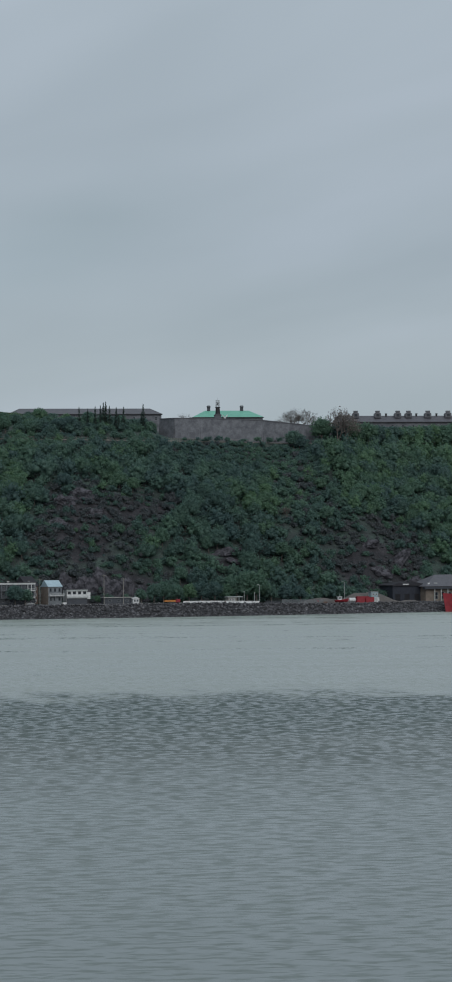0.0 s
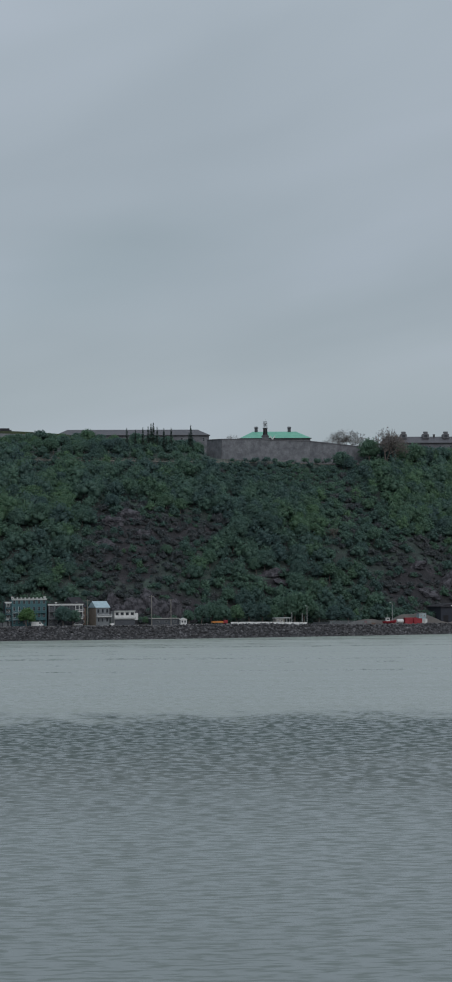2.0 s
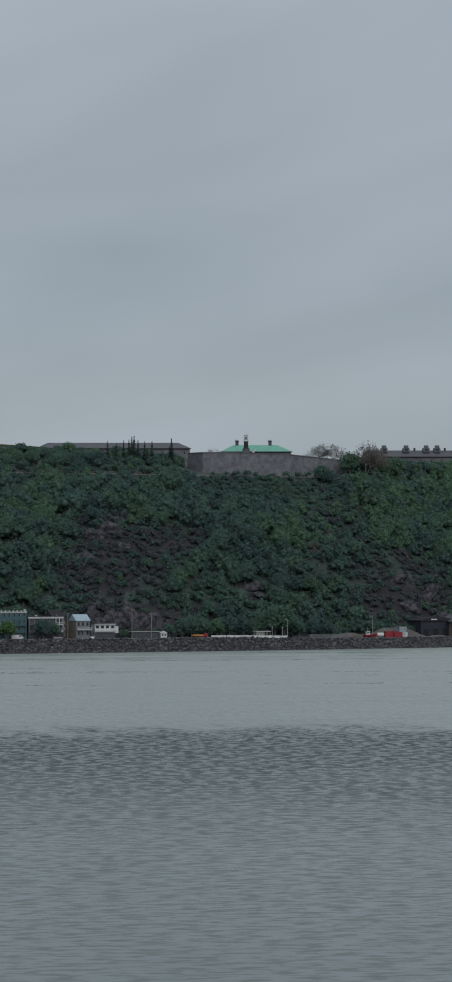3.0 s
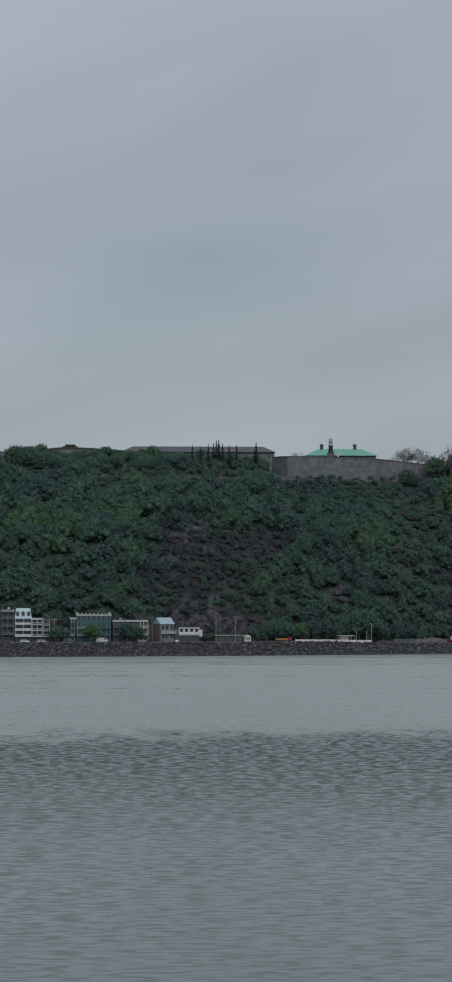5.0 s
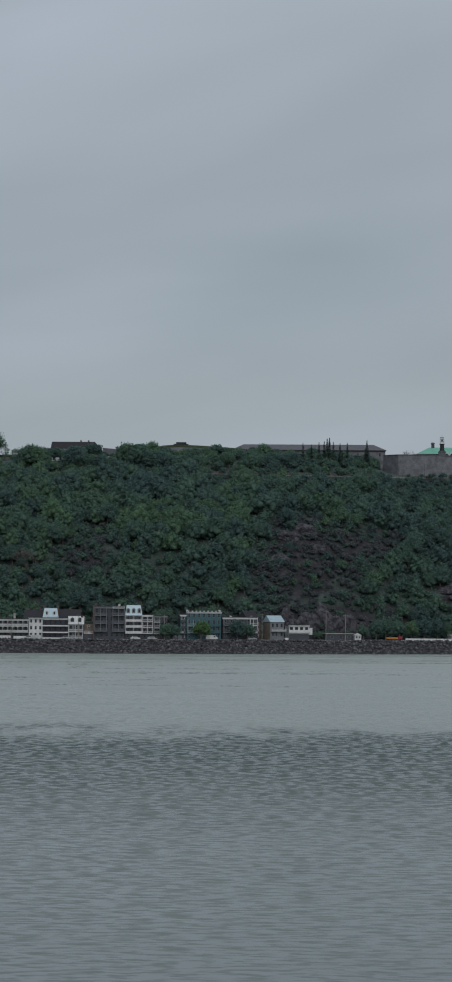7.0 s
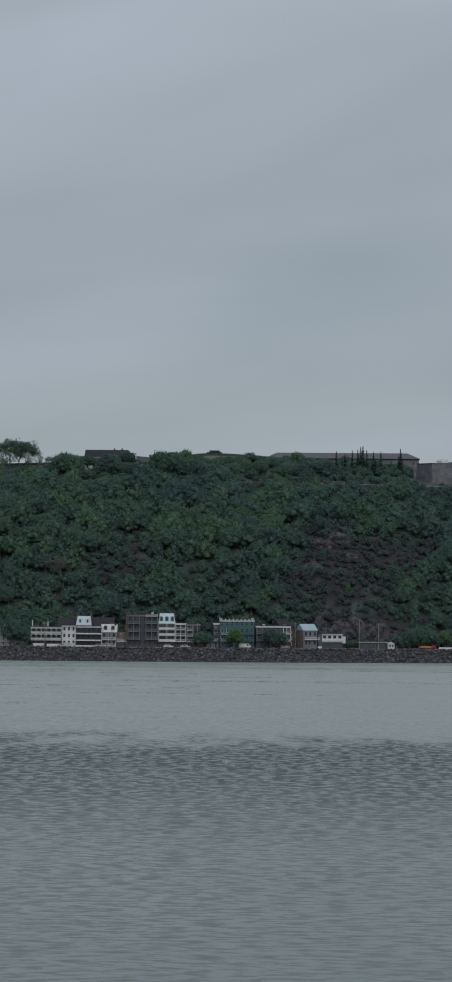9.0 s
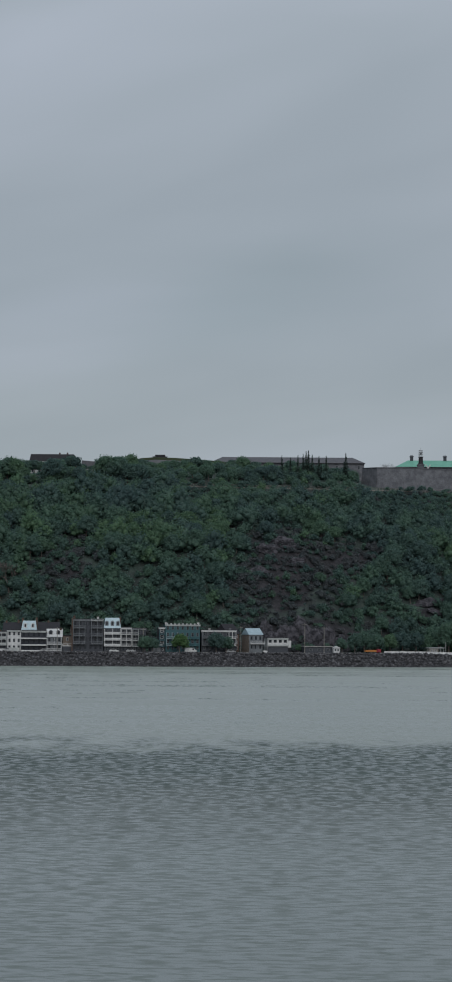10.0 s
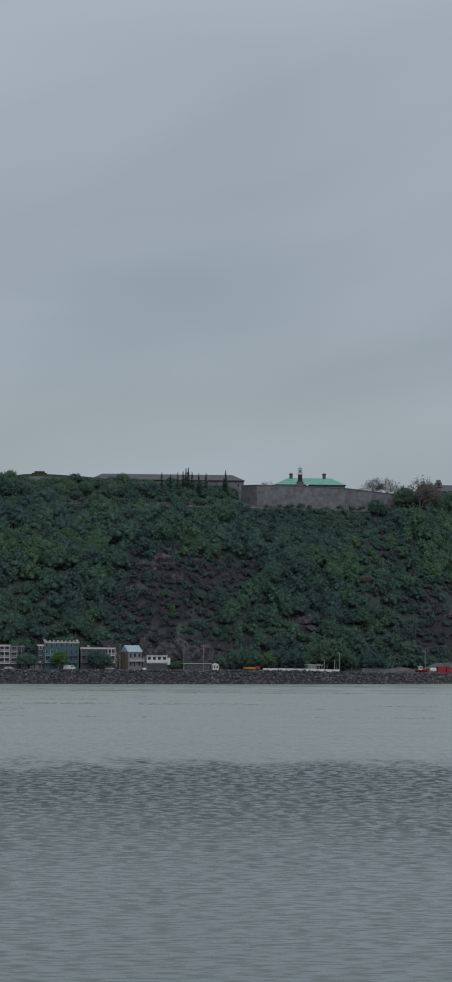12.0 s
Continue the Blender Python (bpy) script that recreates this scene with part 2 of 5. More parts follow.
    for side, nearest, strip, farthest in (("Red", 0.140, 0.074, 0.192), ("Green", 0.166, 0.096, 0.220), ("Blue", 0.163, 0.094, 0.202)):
        link(along(((0.0, nearest), (0.18, nearest * 0.96), (0.25, nearest * 0.76), (0.30, strip), (0.335, strip), (0.375, farthest), (1.0, farthest * 1.2))), sheen_tone.inputs[side])
    link(sheen_tone.outputs[0], shader.inputs["Base Color"])
    shader.inputs["IOR"].default_value = 1.333
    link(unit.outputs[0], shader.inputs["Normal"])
    o = add("ShaderNodeOutputMaterial")
    link(shader.outputs[0], o.inputs["Surface"])
    return m


def hillside_material():
    """Dark shale with soil and low green growth between."""
    m = bpy.data.materials.new("hillside")
    tree, add, link = nodes_of(m)
    place = add("ShaderNodeNewGeometry")
    big = add("ShaderNodeTexNoise", Scale=0.055, Detail=6.0, Roughness=0.65)
    rock = add("ShaderNodeTexNoise", Scale=0.35, Detail=6.0, Roughness=0.7, Distortion=0.6)
    for n in (big, rock):
        link(place.outputs["Position"], n.inputs["Vector"])
    stone = ramp(add("ShaderNodeValToRGB"), [(0.34, (0.010, 0.011, 0.014)), (0.52, (0.018, 0.018, 0.022)), (0.76, (0.056, 0.050, 0.057))])
    link(rock.outputs["Fac"], stone.inputs["Fac"])
    green = ramp(add("ShaderNodeValToRGB"), [(0.3, (0.024, 0.042, 0.038)), (0.7, (0.048, 0.080, 0.064))])
    link(rock.outputs["Fac"], green.inputs["Fac"])
    where = ramp(add("ShaderNodeValToRGB"), [(0.30, (0, 0, 0)), (0.62, (1, 1, 1))])
    rocky = add("ShaderNodeAttribute")
    rocky.attribute_name = "rock"
    less = add("ShaderNodeMath")
    less.operation = "MULTIPLY_ADD"
    less.inputs[1].default_value = -0.42
    link(rocky.outputs["Fac"], less.inputs[0])
    link(big.outputs["Fac"], less.inputs[2])
    link(less.outputs[0], where.inputs["Fac"])
    mix = add("ShaderNodeMixRGB")
    link(where.outputs[0], mix.inputs[0])
    link(stone.outputs[0], mix.inputs[1])
    link(green.outputs[0], mix.inputs[2])
    shader = add("ShaderNodeBsdfPrincipled", Roughness=0.9)
    link(mix.outputs[0], shader.inputs["Base Color"])
    relief = add("ShaderNodeBump", Strength=0.9, Distance=1.2)
    link(rock.outputs["Fac"], relief.inputs["Height"])
    link(relief.outputs[0], shader.inputs["Normal"])
    o = add("ShaderNodeOutputMaterial")
    link(shader.outputs[0], o.inputs["Surface"])
    return m


WATER = water_material()
HILL = hillside_material()


# ---------------------------------------------------------------- building helpers
def box(bm, x0, x1, y0, y1, z0, z1):
    v = [bm.verts.new(p) for p in ((x0, y0, z0), (x1, y0, z0), (x1, y1, z0), (x0, y1, z0), (x0, y0, z1), (x1, y0, z1), (x1, y1, z1), (x0, y1, z1))]
    for f in ((0, 3, 2, 1), (4, 5, 6, 7), (0, 1, 5, 4), (1, 2, 6, 5), (2, 3, 7, 6), (3, 0, 4, 7)):
        bm.faces.new([v[i] for i in f])
    return v


def prism(bm, outline, y0, y1):
    """An outline in x and z, pushed from y0 to y1."""
    a = [bm.verts.new((x, y0, z)) for x, z in outline]
    b = [bm.verts.new((x, y1, z)) for x, z in outline]
    n = len(a)
    bm.faces.new(a)
    bm.faces.new(b[::-1])
    for i in range(n):
        bm.faces.new((a[i], b[i], b[(i + 1) % n], a[(i + 1) % n]))


def tube(bm, a, b, r0, r1, n=7):
    a, b = Vector(a), Vector(b)
    d = (b - a).normalized()
    s = d.orthogonal().normalized()
    t = d.cross(s)
    lo = [bm.verts.new(a + r0 * (math.cos(6.2832 * k / n) * s + math.sin(6.2832 * k / n) * t)) for k in range(n)]
    hi = [bm.verts.new(b + r1 * (math.cos(6.2832 * k / n) * s + math.sin(6.2832 * k / n) * t)) for k in range(n)]
    for k in range(n):
        bm.faces.new((lo[k], lo[(k + 1) % n], hi[(k + 1) % n], hi[k]))
    bm.faces.new(lo[::-1])
    bm.faces.new(hi)


def mesh_of(name, bm, material):
    bmesh.ops.recalc_face_normals(bm, faces=bm.faces)
    me = bpy.data.meshes.new(name)
    bm.to_mesh(me)
    bm.free()
    me.materials.append(material)
    return me


def part(name, data, material, parent, label="", at=(0, 0, 0)):
    me = data if isinstance(data, bpy.types.Mesh) else mesh_of(name, data, material)
    ob = new(name, me)
    ob.parent = parent
    ob.location = at
    if label:
        tagged(ob, label)
    return ob


def thing(name, at, label, category, group="", turn=0.0, kind=""):
    ob = new(name)
    ob.matrix_basis = pose(*at, 0, 0, turn)
    return tagged(ob, label, category, group, kind)


def shaped(*boxes):
    bm = bmesh.new()
    for b in boxes:
        box(bm, *b)
    return bm


# ---------------------------------------------------------------- the lie of the land
def waterline(x):
    x = max(x, -137.5)
    return 908 + 0.22 * x + 0.0008 * x * x if x < 260 else 1019.3 + 0.636 * (x - 260)


def step(a, b, v):
    v = min(1.0, max(0.0, (v - a) / (b - a)))
    return v * v * (3 - 2 * v)


def quay(x):
    return 5.7 - 1.2 * step(60, 130, x)


def land(x, s):
    """Height of the ground at x, s metres inland of the waterline."""
    q = quay(x)
    if s < 10:
        return -6 + 6 * (s + 40) / 40 if s < 0 else q * s / 10
    if s < 52:
        return q
    p = min(1.0, (s - 52) / 124)
    rough = noise.fractal(Vector((x * 0.035, s * 0.035, 3.1)), 0.9, 2.1, 5)
    crest = 88 - 2 * step(150, 190, x)
    z = q + (crest - q) * (0.80 * p + 0.20 * step(0, 0.45, p)) + 5.0 * rough * math.sin(math.pi * p) ** 0.6
    if s > 176:
        z = crest + 2 + (6.0 * step(187, 200, s) + 7.5 * step(204, 250, s)) * (1 - 0.5 * step(50, 66, x)) * (1 - 0.25 * step(-80, -130, x))
        z += rough * 0.8 * step(190, 220, s)
    return z


def zone(x, z, spots):
    o = 0.0
    for cx, cz, rx, rz, most in spots:
        d = ((x - cx) / rx) ** 2 + ((z - cz) / rz) ** 2
        o = max(o, most * (1 - step(0.35, 1.2, d)))
    return o


def openness(x, z):
    """How much bare rock shows at a height on the slope: 0 wood, 1 rock."""
    return zone(x, z, ((13, 44, 17, 18, 0.9), (42, 52, 17, 6, 1), (22, 14, 28, 9, 1), (165, 24, 24, 13, 1), (84, 25, 11, 4, 1), (-90, 47, 9, 8, 0.5)))


def scrubby(x, z):
    """Where low budding scrub takes the place of the wood."""
    return zone(x, z, ((15, 40, 30, 30, 1), (42, 52, 24, 11, 1), (22, 14, 40, 12, 1), (132, 58, 24, 30, 0.55), (163, 28, 34, 24, 0.9), (-90, 47, 20, 16, 0.8), (-60, 12, 60, 6, 0.7)))


def ground_at(x, y):
    return land(x, y - waterline(x))


def steps_of(core, wide, fine):
    """Even steps over the core, then growing ones out to the wide limits."""
    lo, hi = core
    line = list(np.arange(lo, hi + fine, fine))
    d = fine
    while line[-1] < wide[1]:
        d *= 1.35
        line.append(line[-1] + d)
    d = fine
    while line[0] > wide[0]:
        d *= 1.35
        line.insert(0, line[0] - d)
    return line


def build_ground():
    xs = steps_of((-230, 290), (-3000, 3000), 3.5)
    ss = steps_of((-4, 260), (-60, 3500), 3.0)
    verts, faces, bare = [], [], []
    for s in ss:
        for x in xs:
            jag = 1.8 * noise.noise(Vector((x * 0.21, s * 0.21, 7.0))) if 54 < s < 176 else 0.0
            bare.append(1.0 if s < 14 else openness(x, land(x, s) + 2))
            verts.append((x, waterline(x) + s + jag, land(x, s) + jag))
    n = len(xs)
    for j in range(len(ss) - 1):
        for i in range(n - 1):
            faces.append((j * n + i, j * n + i + 1, (j + 1) * n + i + 1, (j + 1) * n + i))
    me = bpy.data.meshes.new("ground")
    me.from_pydata(verts, [], faces)
    me.materials.append(HILL)
    me.attributes.new("rock", "FLOAT", "POINT").data.foreach_set("value", bare)
    tagged(new("ground", me), "steep dark shale hillside with soil and low growth", "ground", kind="structure")


build_ground()

bm = bmesh.new()
v = [bm.verts.new(p) for p in ((-3500, -1500, 0), (3500, -1500, 0), (3500, 1800, 0), (-3500, 1800, 0))]
bm.faces.new(v)
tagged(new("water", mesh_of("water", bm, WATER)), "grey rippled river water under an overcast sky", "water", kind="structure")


def strip_along(name, s0, s1, lift, material, x0, x1, label, category, thick=0.3):
    """A level band that follows the bank."""
    bm = bmesh.new()
    rows = []
    for x in np.arange(x0, x1 + 1, 6.0):
        z = quay(x) + lift
        rows.append([bm.verts.new((x, waterline(x) + s, z - d)) for s, d in ((s0, thick), (s0, 0), (s1, 0), (s1, thick))])
    for a, b in zip(rows, rows[1:]):
        for k in range(4):
            bm.faces.new((a[k], b[k], b[(k + 1) % 4], a[(k + 1) % 4]))
    bm.faces.new(rows[0])
    bm.faces.new(rows[-1][::-1])
    tagged(new(name, mesh_of(name, bm, material)), label, category, kind="structure")


strip_along("road", 13.0, 22.0, 0.02, ASPHALT, -330, 100, "grey asphalt riverside road behind the stone bank", "road")
strip_along("pavement", 22.0, 26.5, 0.14, CONCRETE, -330, 60, "pale concrete pavement in front of the row houses", "pavement")
strip_along("yard", 11.5, 50.0, 0.03, GRAVEL, 101, 300, "bare brown gravel yard behind the stone bank", "yard")


# stone bank: loose blocks heaped from the water to the road
def build_riprap():
    rng = np.random.default_rng(4)
    base = []
    for k in range(6):
        b = bmesh.new()
        bmesh.ops.create_icosphere(b, subdivisions=1, radius=1.0)
        for p in b.verts:
            p.co *= 0.72 + 0.5 * rng.random()
        base.append((np.array([p.co[:] for p in b.verts]), np.array([[q.index for q in f.verts] for f in b.faces])))
        b.free()
    V, T, n = [], [], 0
    for x in np.arange(-230, 262, 0.85):
        for s in np.arange(-0.8, 12.2, 0.95):
            v, f = base[rng.integers(6)]
            size = np.array((0.74, 0.62, 0.52)) * (0.5 + 0.85 * rng.random() ** 1.5)
            a = rng.random() * 6.28
            turn = np.array(((math.cos(a), -math.sin(a), 0), (math.sin(a), math.cos(a), 0), (0, 0, 1)))
            px, ps = x + rng.normal() * 0.3, s + rng.normal() * 0.3
            z = quay(px) * min(1.0, max(-0.1, ps / 10)) + rng.normal() * 0.14
            V.append((v * size) @ turn.T + np.array((px, waterline(px) + ps, z)))
            T.append(f + n)
            n += len(v)
    V, T = np.concatenate(V), np.concatenate(T)
    me = bpy.data.meshes.new("riprap")
    me.from_pydata(V.tolist(), [], T.tolist())
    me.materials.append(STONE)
    tagged(new("riprap", me), "heaped dark grey and brown stone blocks along the water", "stone bank", kind="stuff")


build_riprap()


# ---------------------------------------------------------------- trees
def ball(level):
    b = bmesh.new()
    bmesh.ops.create_icosphere(b, subdivisions=level, radius=1.0)
    found = np.array([p.co[:] for p in b.verts]), np.array([[q.index for q in f.verts] for f in b.faces])
    b.free()
    return found


BALLS = {1: ball(1), 2: ball(2)}


def leaf_cloud(rng, width, tall, lobes, leaves, size, base, fine=1):
    """A full rounded crown: swelling boughs over an oval, each clothed in small leaves: corners, leaves (four corners), bough faces (three)."""
    form = np.array((width * (0.88 + 0.24 * rng.random()), width * (0.88 + 0.24 * rng.random()), tall * 0.5))
    middle = np.array((0.0, 0.0, base + tall * 0.5))
    boughs = [(middle, form * 0.74)]
    for k in range(lobes):
        h = 1 - 1.6 * (k + 0.5 * rng.random()) / lobes
        a = 2.4 * k + rng.normal() * 0.45
        c = math.sqrt(max(0.0, 1 - h * h))
        u = np.array((c * math.cos(a), c * math.sin(a), h))
        r = width * (0.34 + 0.24 * rng.random())
        boughs.append((middle + u * form * (0.46 + 0.26 * rng.random()), np.array((r, r, r * (0.75 + 0.4 * rng.random())))))
    bv, bf = BALLS[fine]
    P, cores, tris, n = [], [], [], (lobes + 1) * leaves * 4
    for centre, rad in boughs:
        d = rng.normal(size=(leaves, 3))
        d /= np.linalg.norm(d, axis=1)[:, None]
        d[:, 2] = np.where(d[:, 2] < -0.4, -d[:, 2], d[:, 2])
        p = centre + d * rad * (0.55 + 0.72 * rng.random((leaves, 1)) ** 1.1)
        nrm = d + rng.normal(size=(leaves, 3)) * 0.8
        nrm /= np.linalg.norm(nrm, axis=1)[:, None]
        side = np.cross(nrm, rng.normal(size=(leaves, 3)))
        side /= np.linalg.norm(side, axis=1)[:, None]
        up = np.cross(nrm, side)
        q = size * (0.5 + 0.9 * rng.random((leaves, 1)))
        P.append(np.stack((p - side * q * 0.7, p - up * q, p + side * q * 0.7, p + up * q), axis=1))
        cores.append(centre + bv * rad * (0.42 + 0.25 * rng.random((len(bv), 1))))
        tris.append(bf + n)
        n += len(bv)
    V = np.concatenate((np.concatenate(P).reshape(-1, 3), *cores))
    return V, np.arange((lobes + 1) * leaves * 4).reshape(-1, 4), np.concatenate(tris)


def leaf_mesh(name, cloud, material):
    V, Q, T = cloud
    me = bpy.data.meshes.new(name)
    me.vertices.add(len(V))
    me.loops.add(Q.size + T.size)
    me.polygons.add(len(Q) + len(T))
    me.vertices.foreach_set("co", V.astype(np.float32).ravel())
    me.loops.foreach_set("vertex_index", np.concatenate((Q.ravel(), T.ravel())).astype(np.int32))
    me.polygons.foreach_set("loop_start", np.concatenate((np.arange(len(Q)) * 4, Q.size + np.arange(len(T)) * 3)).astype(np.int32))
    smooth = np.zeros(len(Q) + len(T), bool)
    smooth[len(Q):] = True
    me.polygons.foreach_set("use_smooth", smooth)
    me.materials.append(material)
    me.update(calc_edges=True)
    return me


def plain_leaves(P):
    P = np.asarray(P).reshape(-1, 3)
    return P, np.arange(len(P)).reshape(-1, 4), np.zeros((0, 3), int)


def trunk_bm(rng, tall, r, limbs=6, spread=0.35):
    bm = bmesh.new()
    top = Vector((rng.normal() * 0.3, rng.normal() * 0.3, tall))
    mid = top * 0.5 + Vector((rng.normal() * 0.2, rng.normal() * 0.2, 0))
    tube(bm, (0, 0, -1.2), mid, r, r * 0.7)
    tube(bm, mid, top, r * 0.7, r * 0.15)
    for k in range(limbs):
        a = 6.28 * (k + rng.random()) / limbs
        z = tall * (0.35 + 0.4 * rng.random())
        o = Vector((0, 0, z)) + mid * 0.0
        e = o + Vector((math.cos(a), math.sin(a), 0.8)) * tall * spread
        tube(bm, o, e, r * 0.45, r * 0.1, 5)
    return bm


def broad_tree(seed, width, tall, leaf, lobes=15, leaves=110, size=0.30, label="leafy green tree on the slope", group="hillside trees"):
    rng = np.random.default_rng(seed)
    t = thing("tree", (0, 0, -300), label, "tree", group)
    part("trunk", trunk_bm(rng, tall * 0.75, 0.17 + 0.012 * tall), BARK, t)
    part("crown", leaf_mesh("crown", leaf_cloud(rng, width, tall * 0.92, lobes, leaves, size, tall * 0.08, 2), leaf), leaf, t)
    return t


def conifer(seed, tall):
    rng = np.random.default_rng(seed)
    t = thing("spruce_tree", (0, 0, -300), "dark narrow spruce standing above the wood", "tree", "spruces on the ridge")
    bm = bmesh.new()
    tube(bm, (0, 0, -1), (0, 0, tall * 0.97), 0.2, 0.03, 6)
    part("trunk", bm, BARK, t)
    P = []
    n = 900
    h = rng.random(n) ** 0.8
    a = rng.random(n) * 6.28
    reach = (1 - h) * tall * 0.15 * (0.45 + 0.65 * rng.random(n)) * (0.75 + 0.25 * np.sin(h * 40)) + 0.06
    c = np.stack((np.cos(a) * reach, np.sin(a) * reach, tall * (0.06 + 0.94 * h) - reach * 0.3), axis=1)
    out = np.stack((np.cos(a), np.sin(a), np.full(n, -0.35)), axis=1)
    side = np.stack((-np.sin(a), np.cos(a), rng.normal(size=n) * 0.3), axis=1)
    q = (0.16 + 0.30 * (1 - h))[:, None]
    P = np.stack((c - out * q, c - side * q * 0.5, c + out * q * 1.2, c + side * q * 0.5), axis=1).reshape(-1, 3)
    part("crown", leaf_mesh("crown", plain_leaves(P), NEEDLE), NEEDLE, t)
    return t


def bare_tree(seed, tall, width, label, leaf=None, buds=1, size=0.11, depth=5):
    leaf = leaf or LEAF_BROWN
    rng = np.random.default_rng(seed)
    t = thing("bare_tree", (0, 0, -300), label, "tree", "bare trees on the ridge")
    bm = bmesh.new()
    tips = []

    def grow(a, d, length, r, depth):
        b = a + d * length
        tube(bm, a, b, r, r * 0.68, 4)
        if depth == 0:
            tips.append(b)
            return
        for k in range(3):
            e = (d + Vector(rng.normal(size=3)) * 0.5 * (width / tall) ** 0.5 + Vector((0, 0, 0.06))).normalized()
            grow(b, e, length * (0.66 + 0.2 * rng.random()), r * 0.60, depth - 1)

    grow(Vector((0, 0, -0.8)), Vector((0, 0, 1)), tall * 0.26, tall * 0.024, depth)
    high = max(p.co.z for p in bm.verts)
    for p in bm.verts:
        p.co *= tall / high
    tips = [b * (tall / high) for b in tips]
    part("trunk", bm, BARK, t)
    P = []
    for b in tips:
        for k in range(buds):
            o = np.array(b) + rng.normal(size=3) * (0.3 + 0.05 * buds)
            s, u = rng.normal(size=3) * size, rng.normal(size=3) * size
            P.append((o - s, o - u, o + s, o + u))
    tagged(part("budding_crown", leaf_mesh("budding_crown", plain_leaves(P), leaf), leaf, t), kind="stuff")
    return t


def plant_hillside():
    rng = np.random.default_rng(11)
    kinds = [broad_tree(20 + k, w, h, LEAF) for k, (w, h) in enumerate(((3.4, 8.0), (4.2, 9.5), (3.8, 10.5), (4.8, 9.0), (3.0, 7.0), (4.4, 11.0)))]
    kinds += [broad_tree(40 + k, w, h, LEAF_LIGHT, label="pale spring-green tree on the slope") for k, (w, h) in enumerate(((3.6, 8.0), (4.4, 8.5)))]
    rough = [leaf_cloud(np.random.default_rng(60 + k), w, h, 10, 34, 0.36, 0.0) for k, (w, h) in enumerate(((3.6, 8.0), (4.4, 9.5), (3.0, 7.0), (4.0, 10.0), (4.8, 8.5)))]
    low = [leaf_cloud(np.random.default_rng(80 + k), w, h, 6, 18, 0.34, 0.0) for k, (w, h) in enumerate(((2.0, 2.6), (2.6, 3.4), (1.6, 2.4)))]
    far, pale_far, shrubs, scrub, single = [], [], [], [], 0
    for s in np.arange(53, 232, 5.0):
        for x in np.arange(-190, 250, 5.5):
            px, ps = x + rng.normal() * 2.0, s + rng.normal() * 1.6
            if 177 < ps < 185 or (ps >= 185 and 56 < px < 150) or (px >= 150 and ps > 196):
                continue
            z = land(px, ps)
            if ps > 194 and (px < -134 or -124 < px < -108 or -94 < px < -84):
                continue
            if ps > 157 and (60 < px < 142 or -38 < px < -22):
                continue
            bare, thin = openness(px, z + 3), scrubby(px, z + 3)
            y = waterline(px) + ps
            if rng.random() < max(bare * 0.97, thin * 0.72):
                continue
            grow = (0.84 + 0.46 * rng.random() ** 1.4) * (1 - 0.45 * max(bare, thin))
            if ps > 168 or (ps > 142 and (60 < px < 142 or -38 < px < -22)):
                grow *= 0.62
            if ps > 205:
                grow *= 0.85
            if px > 150 and ps > 150:
                grow *= 1.3
            if ps < 60:
                grow *= 0.8
            if px < -5 and 100 < ps < 168:
                grow *= 1.18
            fresh = noise.noise(Vector((px * 0.022, ps * 0.03, 5.0)))
            pale = (0.6 if px > 150 and ps > 95 else (0.42 if px < -10 and ps > 95 else 0.12)) + 0.7 * fresh
            near = -165 < px < 225 and rng.random() < 0.20 and single < 190
            if near:
                k = kinds[rng.integers(6)] if rng.random() > pale else kinds[6 + rng.integers(2)]
                copy_thing(k, pose(px, y, z - 0.4, rng.normal() * 3, rng.normal() * 3, rng.random() * 360) @ Matrix.Scale(grow, 4))
                single += 1
            else:
                (pale_far if rng.random() < pale else far).append((rough[rng.integers(5)], px, y, z - 0.6, grow, rng.random() * 6.28))
    for k in range(15000):
        px, ps = rng.uniform(-185, 245), rng.uniform(50, 232)
        z = land(px, ps)
        if 177 < ps < 186 or (ps > 186 and px > 56):
            continue
        bare, thin = openness(px, z + 2), scrubby(px, z + 2)
        if rng.random() < bare * 0.15 or (thin < 0.2 and rng.random() < 0.72):
            continue
        (scrub if rng.random() < 0.80 * thin else shrubs).append((low[rng.integers(3)], px, waterline(px) + ps, z - 0.3, (0.45 + rng.random() ** 1.5) * (0.7 if ps > 160 else 1.0) * (1 - 0.2 * bare), rng.random() * 6.28))
    for x0, x1 in ((54, 152), (-46, -14)):
        for px in np.arange(x0, x1, 2.4):
            for ps in np.arange(150, 177, 2.6):
                qx, qs = px + rng.normal() * 0.8, min(176.5, ps + rng.normal() * 0.8)
                (scrub if rng.random() < 0.08 else shrubs).append((low[rng.integers(3)], qx, waterline(qx) + qs, land(qx, qs) - 0.2, 0.55 + rng.random() * 0.55, rng.random() * 6.28))
